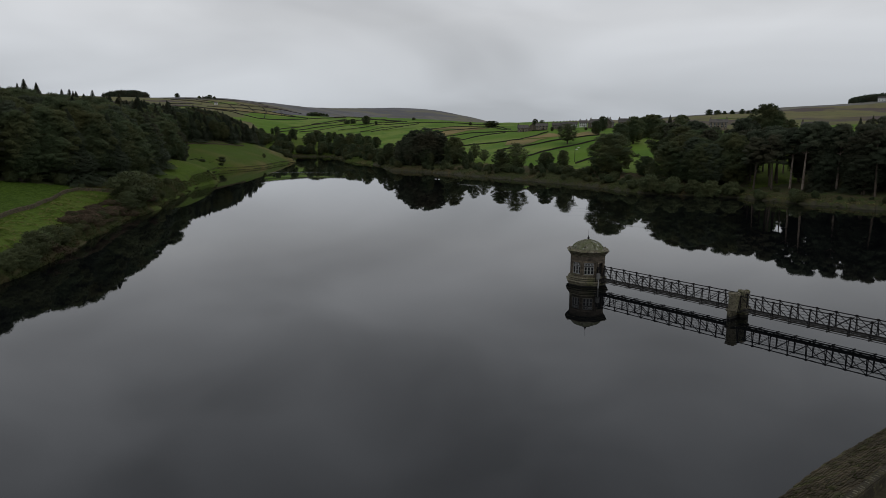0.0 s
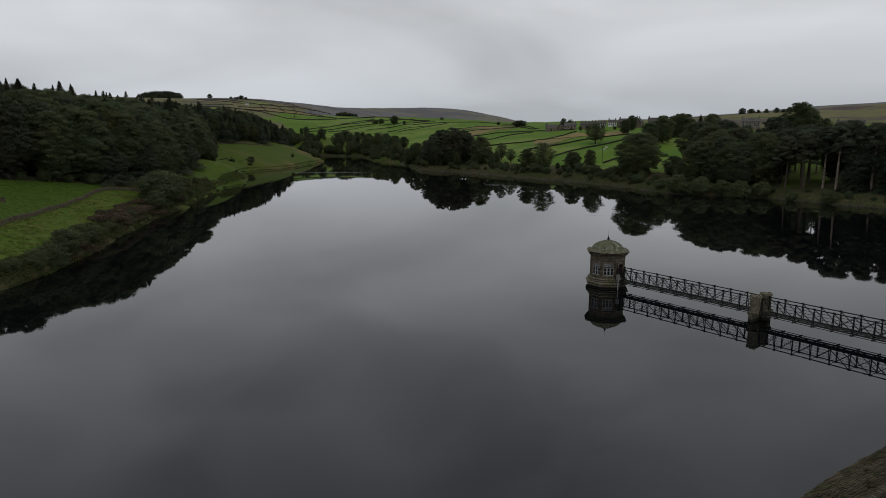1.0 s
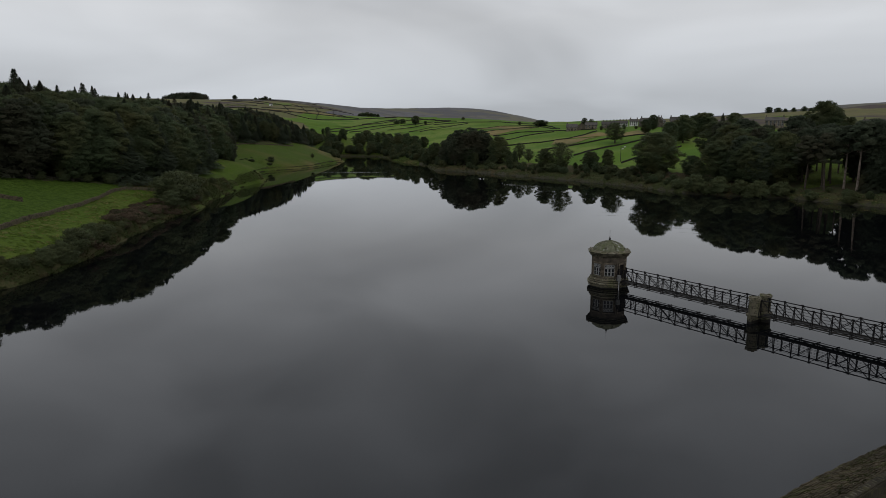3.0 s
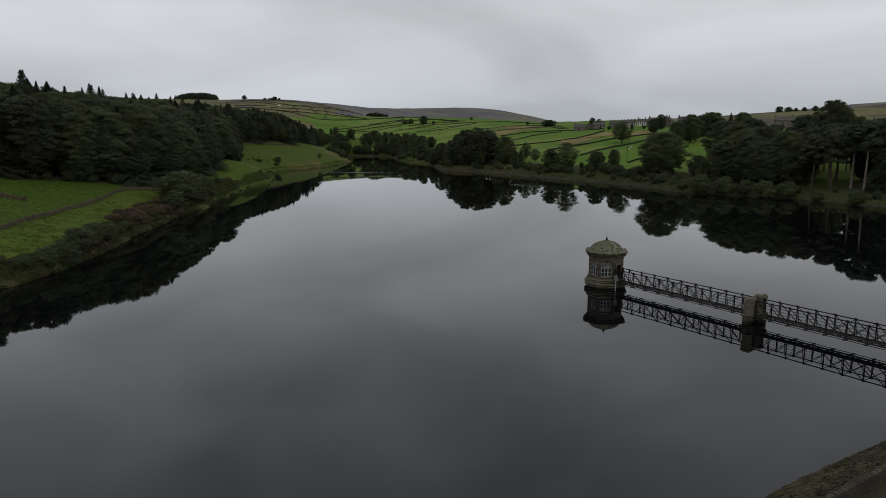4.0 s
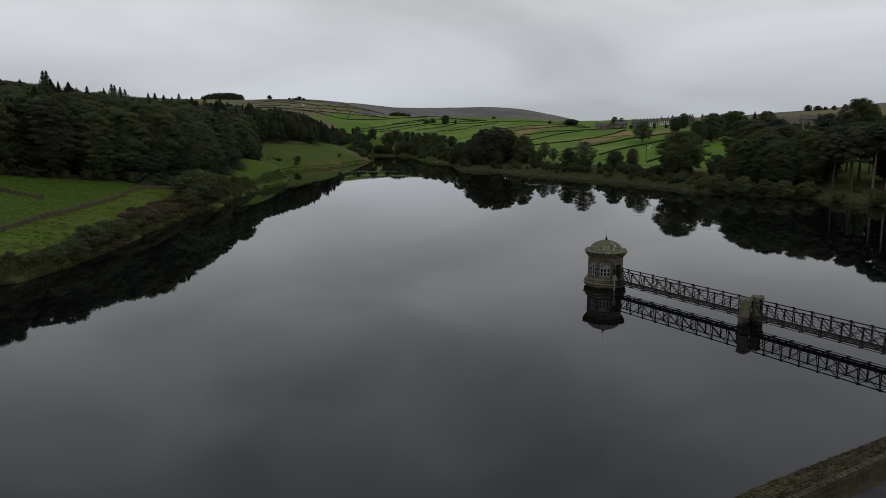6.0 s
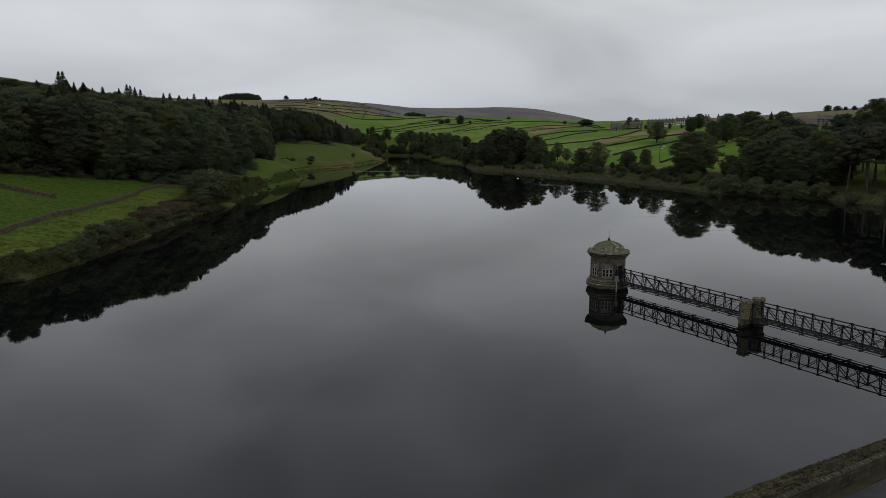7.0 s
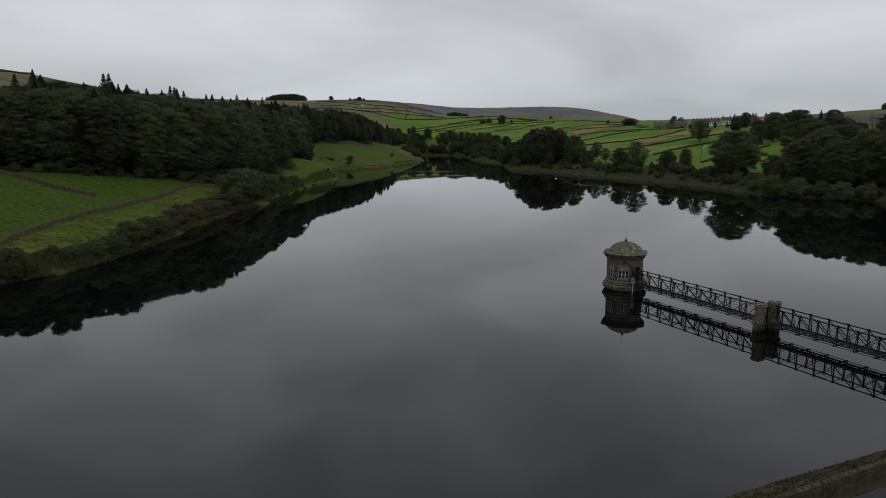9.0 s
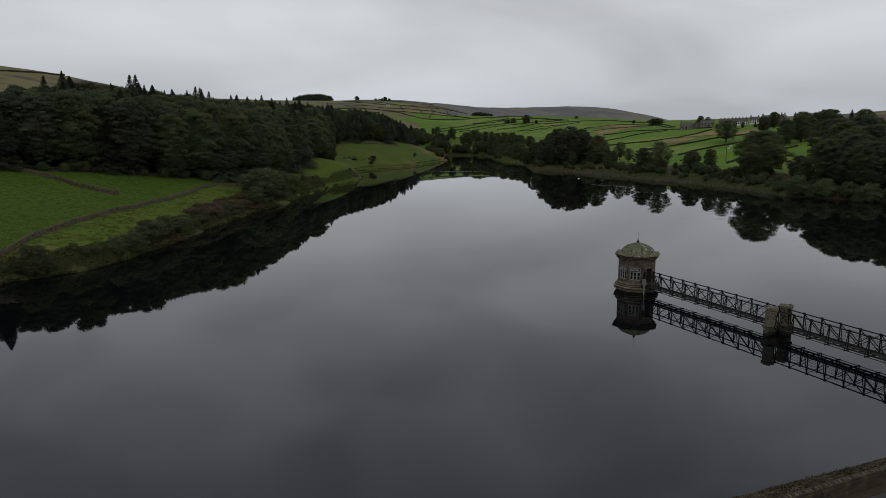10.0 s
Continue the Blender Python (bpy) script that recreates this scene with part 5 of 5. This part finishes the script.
def build_dam():
    bm = bmesh.new()
    add_box(bm, (20, -3.4, -9), (300, 7.0, 9 + Z_ROAD - 0.25))
    dam_piece("dam_core", bm, M_STONE, "stone dam under the road", "dam")
    bm = bmesh.new()
    add_box(bm, (20, -3.575, Z_ROAD - 0.25), (300, 5.25, 0.25))
    dam_piece("road", bm, M_ROAD, "grey asphalt road along the dam crest", "road")
    bm = bmesh.new()
    add_box(bm, (20, -0.68, Z_ROAD - 0.25), (300, 0.54, 0.29))
    bmesh.ops.subdivide_edges(bm, edges=[e for e in bm.edges if e.calc_length() > 100], cuts=150)
    for v in bm.verts:
        if v.co.y < -0.8:
            v.co.y += 0.05 * math.sin(v.co.x * 1.7) + 0.04 * math.sin(v.co.x * 4.1)
    dam_piece("verge", bm, M_VERGE, "brown dead-grass verge below the parapet", "verge")
    bm = bmesh.new()
    for z0, z1, y in ((Z_ROAD - 0.2, 2.05, -0.43), (2.07, 2.35, -0.42), (2.37, 2.66, -0.43), (2.68, Z_PARAPET, -0.46)):
        add_box(bm, (20, (y + 0.04) / 2, z0), (300, 0.04 - y, z1 - z0))
    add_box(bm, (20, -0.19, Z_ROAD), (300, 0.42, 0.95))
    wall = dam_piece("parapet", bm, M_PARAPET, "dark stone parapet with a toothed coping", "wall")
    bm = bmesh.new()
    xs = [-130 + i * 1.0 for i in range(301)]
    rows = []
    for x in xs:
        y1 = toe(x)
        rows.append([bm.verts.new((x, 0.05 + (y1 - 0.05) * u, 2.62 * (1 - u) - 0.09)) for u in (0, 0.25, 0.5, 0.75, 1, 1.5)])
    for a, b in zip(rows, rows[1:]):
        for i in range(5):
            bm.faces.new((a[i], b[i], b[i + 1], a[i + 1]))
    apron = dam_piece("dam_apron", bm, M_PITCH, "rough mossy pitched stone slope down to the water", "stone slope")
    rng = random.Random(12)
    shapes = []
    for k in range(8):
        b2 = bmesh.new()
        r = bmesh.ops.create_cube(b2, size=1.0)
        for v in r["verts"]:
            t = 0.93 if v.co.z > 0 else 1.0
            v.co = Vector((v.co.x * t + rng.uniform(-0.06, 0.06), v.co.y * t + rng.uniform(-0.08, 0.08), v.co.z + rng.uniform(-0.15, 0.15)))
        me = bpy.data.meshes.new("stone")
        b2.to_mesh(me)
        b2.free()
        me.materials.append(M_PITCH)
        shapes.append(me)
    far_v, far_f = [], []
    for row in range(18):
        x = -16 + rng.uniform(0, 0.6)
        while x < 19:
            ln = rng.uniform(0.28, 0.72)
            u = (row + 0.5) / 17.2
            xc = x + ln / 2
            y1 = toe(xc)
            tilt = -math.degrees(math.atan2(2.62, y1))
            m = pose(xc, 0.05 + (y1 - 0.05) * u + rng.uniform(-0.03, 0.03), 2.62 * (1 - u) - 0.105 + rng.uniform(-0.015, 0.02), tilt + rng.uniform(-2.5, 2.5), rng.uniform(-2, 2), rng.uniform(-3, 3)) @ Matrix.Diagonal((ln * 0.97, 0.245 * rng.uniform(0.9, 1.05), 0.13, 1))
            me = rng.choice(shapes)
            if -3.4 < xc < 4.4:
                st = new("stone", me)
                st.parent = apron
                st.matrix_basis = m
            else:
                n = len(far_v)
                far_v += [m @ v.co for v in me.vertices]
                far_f += [tuple(n + k for k in p.vertices) for p in me.polygons]
            x += ln
    rest = new("stone_rest", mesh_of("stone_rest", far_v, far_f, M_PITCH))
    rest.parent = apron
    rest["kind"] = "stuff"
    for k in range(3):
        b2 = bmesh.new()
        add_box(b2, (0, 0, 0), (0.12, 0.27, 0.13 + 0.02 * k), 0, 0.9)
        bmesh.ops.bevel(b2, geom=list(b2.edges), offset=0.02, segments=1, affect="EDGES")
        me = bpy.data.meshes.new("coping_stone")
        b2.to_mesh(me)
        b2.free()
        me.materials.append(M_COPING)
        for i in range(k, 134, 3):
            c = new("coping_stone", me)
            c.parent = wall
            c.matrix_basis = pose(-17 + i * 0.26 + rng.uniform(-0.02, 0.02), -0.20 + rng.uniform(-0.02, 0.02), Z_PARAPET - 0.01, 0, 0, rng.uniform(-4, 4))
    b2 = bmesh.new()
    for i in range(980):
        if -17.2 < -130 + i * 0.26 < 17.8:
            continue
        add_box(b2, (-130 + i * 0.26, -0.20, Z_PARAPET - 0.01), (0.12, 0.27, 0.15))
    rest = part("coping_rest", b2, M_COPING, wall, "pale toothed coping along the parapet")
    rest["kind"] = "stuff"


build_dam()


def dam_weeds():
    rng = random.Random(4)
    v, f = [], []
    m = pose(DAM.x, DAM.y, 0, 0, 0, DAM_TURN)
    spots = [(6.6, 0.5, 0.75, 16), (3.2, 0.7, 0.3, 14), (0.5, 1.2, 0.22, 14), (-3, 1.0, 0.25, 14), (9.5, 0.6, 0.3, 14)]
    spots += [(rng.uniform(-13, 12), rng.uniform(0.3, 4.0), rng.uniform(0.08, 0.2), 8) for _ in range(330)]
    for x, y, h, n in spots:
        z = 2.62 * (1 - (y - 0.05) / (toe(x) - 0.05)) - 0.02
        for k in range(n):
            an, s = rng.uniform(0, 6.283), rng.uniform(0.05, 0.35)
            b = m @ Vector((x + rng.uniform(-0.15, 0.15), y + rng.uniform(-0.15, 0.15), z))
            tip = b + Vector((math.cos(an) * s * h, math.sin(an) * s * h, h * rng.uniform(0.6, 1.2)))
            i = len(v)
            v += [b + Vector((0.02, 0.01, 0)), b - Vector((0.02, 0.01, 0)), tip]
            f.append((i, i + 1, i + 2))
    tagged(new("weeds", mesh_of("weeds", v, f, M_SCRUB)), "weeds and grass growing between the apron stones", "weeds", kind="stuff")


dam_weeds()


# ---- village and farms ----
def house(name, x, y, turn, w, d, eaves, rise, mat, label, chimneys=2, rows=2, bays=4, group="houses of the village"):
    """A gabled house, its long side along its own x, facing its own -y."""
    ob = tagged(new(name), label, "house", group)
    bm = bmesh.new()
    add_box(bm, (0, 0, -1.5), (w, d, eaves + 1.5))
    a = [bm.verts.new(p) for p in ((-w / 2, -d / 2, eaves), (-w / 2, d / 2, eaves), (-w / 2, 0, eaves + rise), (w / 2, -d / 2, eaves), (w / 2, d / 2, eaves), (w / 2, 0, eaves + rise))]
    bm.faces.new((a[0], a[1], a[2]))
    bm.faces.new((a[3], a[5], a[4]))
    part("wall", bm, mat, ob)
    for s in (-1, 1):
        bm = bmesh.new()
        o = 0.35
        run = d / 2 + o
        zl = eaves - o * rise / (d / 2)
        q = [(-w / 2 - o, s * run, zl), (w / 2 + o, s * run, zl), (w / 2 + o, 0, eaves + rise), (-w / 2 - o, 0, eaves + rise)]
        lo, hi = [bm.verts.new(p) for p in q], [bm.verts.new((p[0], p[1], p[2] + 0.18)) for p in q]
        bm.faces.new(lo)
        bm.faces.new(list(reversed(hi)))
        for i in range(4):
            bm.faces.new((lo[i], hi[i], hi[(i + 1) % 4], lo[(i + 1) % 4]))
        roof = part("roof", bm, M_SLATE, ob)
    for i in range(chimneys):
        cx = -w / 2 + w * (i + 0.5) / chimneys if chimneys > 2 else (-w / 2 + 0.6 if i == 0 else w / 2 - 0.6)
        bm = bmesh.new()
        add_box(bm, (cx, 0, eaves + rise - 0.4), (0.9, 0.7, 1.5))
        add_box(bm, (cx, 0, eaves + rise + 1.08), (1.05, 0.85, 0.15))
        ch = part("chimney", bm, M_HOUSE, ob)
        for k in (-0.22, 0.22):
            bm = bmesh.new()
            lathe(bm, [(0.12, eaves + rise + 1.2), (0.10, eaves + rise + 1.6)], 6)
            bmesh.ops.translate(bm, verts=bm.verts, vec=(cx + k, 0, 0))
            part("chimney_pot", bm, M_HOUSE, ch)
    for r in range(rows):
        for b in range(bays):
            cx = -w / 2 + w * (b + 0.5) / bays
            z = 0.9 + r * (eaves - 0.9) / rows + 0.1
            if r == 0 and b == bays // 2:
                bm = bmesh.new()
                add_box(bm, (cx, -d / 2 - 0.02, 0), (1.0, 0.12, 2.1))
                part("door", bm, M_IRON, ob)
                continue
            bm = bmesh.new()
            for lo, hi, z0, z1 in ((-0.55, -0.45, z, z + 1.2), (0.45, 0.55, z, z + 1.2), (-0.45, 0.45, z, z + 0.1), (-0.45, 0.45, z + 1.1, z + 1.2), (-0.04, 0.04, z + 0.1, z + 1.1)):
                add_box(bm, (cx + (lo + hi) / 2, -d / 2 - 0.02, z0), (hi - lo, 0.14, z1 - z0))
            wn = part("window", bm, M_FRAME, ob)
            bm = bmesh.new()
            add_box(bm, (cx, -d / 2 - 0.01, z + 0.05), (0.95, 0.08, 1.1))
            part("pane", bm, M_GLASS, wn)
    ob.matrix_basis = pose(x, y, ground_z(x, y), 0, 0, turn)
    return ob


STONE_L = "sooty stone village house with a slate roof"
house("school_house", 117, 650, -8, 10, 8, 3.4, 3.0, M_HOUSE, "pale stone gabled school building on the hill", 1, 1, 3)
house("school_house", 126, 650, 80, 9, 8, 3.4, 3.2, M_HOUSE, "pale stone gabled school building on the hill", 1, 1, 3)
house("stone_house", 134, 645, -12, 11, 7, 3.5, 2.4, M_HOUSE, STONE_L)
house("terrace_house", 146, 634, -13, 9, 7, 3.9, 2.0, M_HOUSE, "sooty stone terrace with many chimneys", 3)
house("terrace_house", 154.5, 631, -13, 8, 7, 3.9, 2.0, M_HOUSE, "sooty stone terrace with many chimneys", 3)
house("white_cottage", 158, 622, -15, 8, 7, 3.7, 1.9, M_WHITE, "white-rendered cottage row with dark chimneys", 3, 2, 5)
house("white_cottage", 166.5, 618, -15, 7, 7, 3.9, 2.0, M_WHITE, "white-rendered cottage row with dark chimneys", 2, 2, 4)
house("stone_house", 171, 594, -50, 11, 7, 4.6, 2.8, M_HOUSE, STONE_L)
house("stone_house", 176, 572, 60, 10, 7, 4.8, 3.0, M_HOUSE, "stone gabled house at the village edge")
house("stone_house", 184, 556, -20, 9, 7, 4.6, 2.8, M_HOUSE, STONE_L)
house("tall_house", 229, 483, -25, 12, 8, 4.6, 2.2, M_HOUSE, "tall dark stone house with white window frames", 2, 3, 5)
house("stone_house", 248, 398, -32, 14, 8, 5.4, 3.0, M_HOUSE, "stone house with a brown slate roof among trees", 1, 2, 5)
house("stone_house", 238, 410, 58, 9, 7, 5.0, 3.2, M_SLATE, "grey gabled house among trees", 1)
house("stone_house", 200, 480, -25, 10, 7, 4.8, 2.8, M_HOUSE, STONE_L)
house("farmhouse", -328, 1258, 15, 6, 5, 3.0, 1.6, M_WHITE, "small white farmhouse on the far hill", 1, 1, 2, "farms")
house("farmhouse", -470, 1700, 15, 9, 6, 3.2, 1.8, M_HOUSE, "far stone farmhouse on the skyline", 2, 1, 3, "farms")
house("farmhouse", 880, 1213, -36, 14, 8, 5.5, 3.0, M_WHITE, "white farmhouse below the far plantation", 2, 2, 3, "farms")


# ---- far plantations ----
def plantation(name, cx, cy, length, depth, h, turn, seed, label, count):
    rng = np.random.default_rng(seed)
    lobes = []
    for i in range(int(length * depth / 18)):
        u, w = rng.uniform(-0.5, 0.5), rng.uniform(-0.5, 0.5)
        x = cx + math.cos(turn) * u * length - math.sin(turn) * w * depth
        y = cy + math.sin(turn) * u * length + math.cos(turn) * w * depth
        k = h * (1 - 0.35 * abs(2 * u) ** 3) * rng.uniform(0.95, 1.03)
        lobes.append((x, y, ground_z(x, y) + k * 0.3, 6.0, k * 0.5))
    v, f, nrm = leaf_cloud(rng, lobes, count, 1.1)
    tagged(new(name, mesh_of(name, v, f, M_NEEDLE, normals=nrm)), label, "wood", kind="stuff")


plantation("plantation", -744, 1935, 102, 50, 29, 0.0, 61, "dark oblong conifer plantation on the skyline", 60000)
plantation("plantation", 930, 1240, 150, 60, 20, -0.6, 62, "dark plantation on the hill", 40000)
for x, y, h, kind, wide in ((-150, 1180, 7, "oak_a", 1.6), (-143, 1186, 8, "oak_c", 1.4), (-126, 1200, 6, "oak_b", 1.6), (-455, 1690, 10, "oak_c", 1.3), (-445, 1695, 7, "oak_a", 1.3), (-64, 945, 7, "oak_a", 1.4),
                            (-72, 940, 6, "oak_c", 1.3), (500, 1090, 10, "oak_a", 1.4), (512, 1085, 8, "oak_c", 1.4), (540, 1060, 9, "oak_b", 1.5), (555, 1050, 9, "oak_a", 1.5), (570, 1040, 8, "oak_c", 1.3), (521, 1080, 6, "oak_d", 1.6), (530, 1072, 7, "oak_b", 1.6), (548, 1056, 6, "oak_d", 1.6), (563, 1046, 6, "oak_b", 1.8),
                            (-590, 1880, 13, "oak_a", 1.3), (-480, 1694, 7, "oak_a", 1.4), (-464, 1690, 6, "oak_d", 1.5), (-156, 1185, 5, "oak_d", 1.6), (-136, 1188, 7, "oak_a", 1.6), (-131, 1196, 6, "oak_d", 1.7), (20, 1020, 4, "oak_a", 1.4)):
    plant(kind, x, y, h + 1.5, "far trees on the skyline", wide * 1.2, 2.0)


# ---- poles and fence ----
def utility_pole(x, y):
    ob = tagged(new("utility_pole"), "thin timber pole with small white fittings beside the field", "pole")
    bm = bmesh.new()
    lathe(bm, [(0.16, -0.6), (0.11, 8.2)], 8)
    part("pole", bm, M_POST, ob)
    for dx, z in ((0.9, 6.6), (1.9, 7.6)):
        bm = bmesh.new()
        add_bar(bm, (0, 0, z - 0.6), (dx, 0, z), 0.07)
        arm = part("arm", bm, M_POST, ob)
        bm = bmesh.new()
        add_box(bm, (dx, 0, z - 0.15), (1.3, 0.5, 0.5), 0, 0.7)
        part("fitting", bm, M_WHITE, arm)
    ob.matrix_basis = pose(x, y, ground_z(x, y), 0, 0, -10)


utility_pole(92, 356)


def post_fence(pts):
    ob = tagged(new("fence"), "weathered timber post and rail fence at the wood's edge", "fence")
    prev = None
    for (ax, ay), (bx, by) in zip(pts, pts[1:]):
        n = int(math.hypot(bx - ax, by - ay) / 2.4)
        for i in range(n):
            x, y = ax + (bx - ax) * i / n, ay + (by - ay) * i / n
            z = ground_z(x, y)
            bm = bmesh.new()
            add_box(bm, (x, y, z - 0.3), (0.12, 0.12, 1.5), 20, 0.9)
            part("post", bm, M_POST, ob)
            if prev:
                for k in (0.5, 1.0):
                    bm = bmesh.new()
                    add_bar(bm, (prev[0], prev[1], prev[2] + k), (x, y, z + k), 0.05, 0.1)
                    part("rail", bm, M_POST, ob)
            prev = (x, y, z)


post_fence([(-126, 150), (-117, 162), (-107, 183), (-99, 194)])


# ---- ripples on the water ----
def ripple(a, b, wide, mat, label, seed=0):
    """A tapering streak of wind-ruffled water from a to b, a few millimetres over the calm sheet."""
    rng = random.Random(seed)
    a, b = Vector((*a, 0.006)), Vector((*b, 0.006))
    d = b - a
    side = Vector((-d.y, d.x, 0)).normalized()
    n = 14
    up, low = [], []
    for i in range(n + 1):
        u = i / n
        w = wide * math.sin(math.pi * u) ** 0.7
        up.append(a + d * u + side * w * rng.uniform(0.3, 0.7))
        low.append(a + d * u - side * w * rng.uniform(0.3, 0.7))
    pts = up + low[-2:0:-1]
    tagged(new("water_ripple", mesh_of("water_ripple", pts, [tuple(range(len(pts)))], mat)), label, "water", kind="structure")


PALE = "thin pale streak of ruffled water"
ripple((-82, 394), (-30, 391), 1.6, M_RIPPLE, PALE, 1)
ripple((25, 303), (36, 292), 2.2, M_RIPPLE, PALE, 2)
ripple((33, 296), (46, 281), 1.6, M_RIPPLE, PALE, 3)
ripple((27, 298), (33, 291), 1.0, M_RIPPLE, PALE, 4)
for k, (a, b, w) in enumerate((((44, 186), (64, 184), 2.2), ((47, 193), (66, 197), 2.0), ((52, 203), (70, 200), 1.6), ((52, 163), (66, 158), 1.5), ((56, 154), (72, 147), 1.2), ((60, 172), (76, 168), 1.4), ((62, 142), (78, 134), 1.0))):
    ripple(a, b, w, M_BREATH, "patch of water faintly ruffled by the wind", 10 + k)
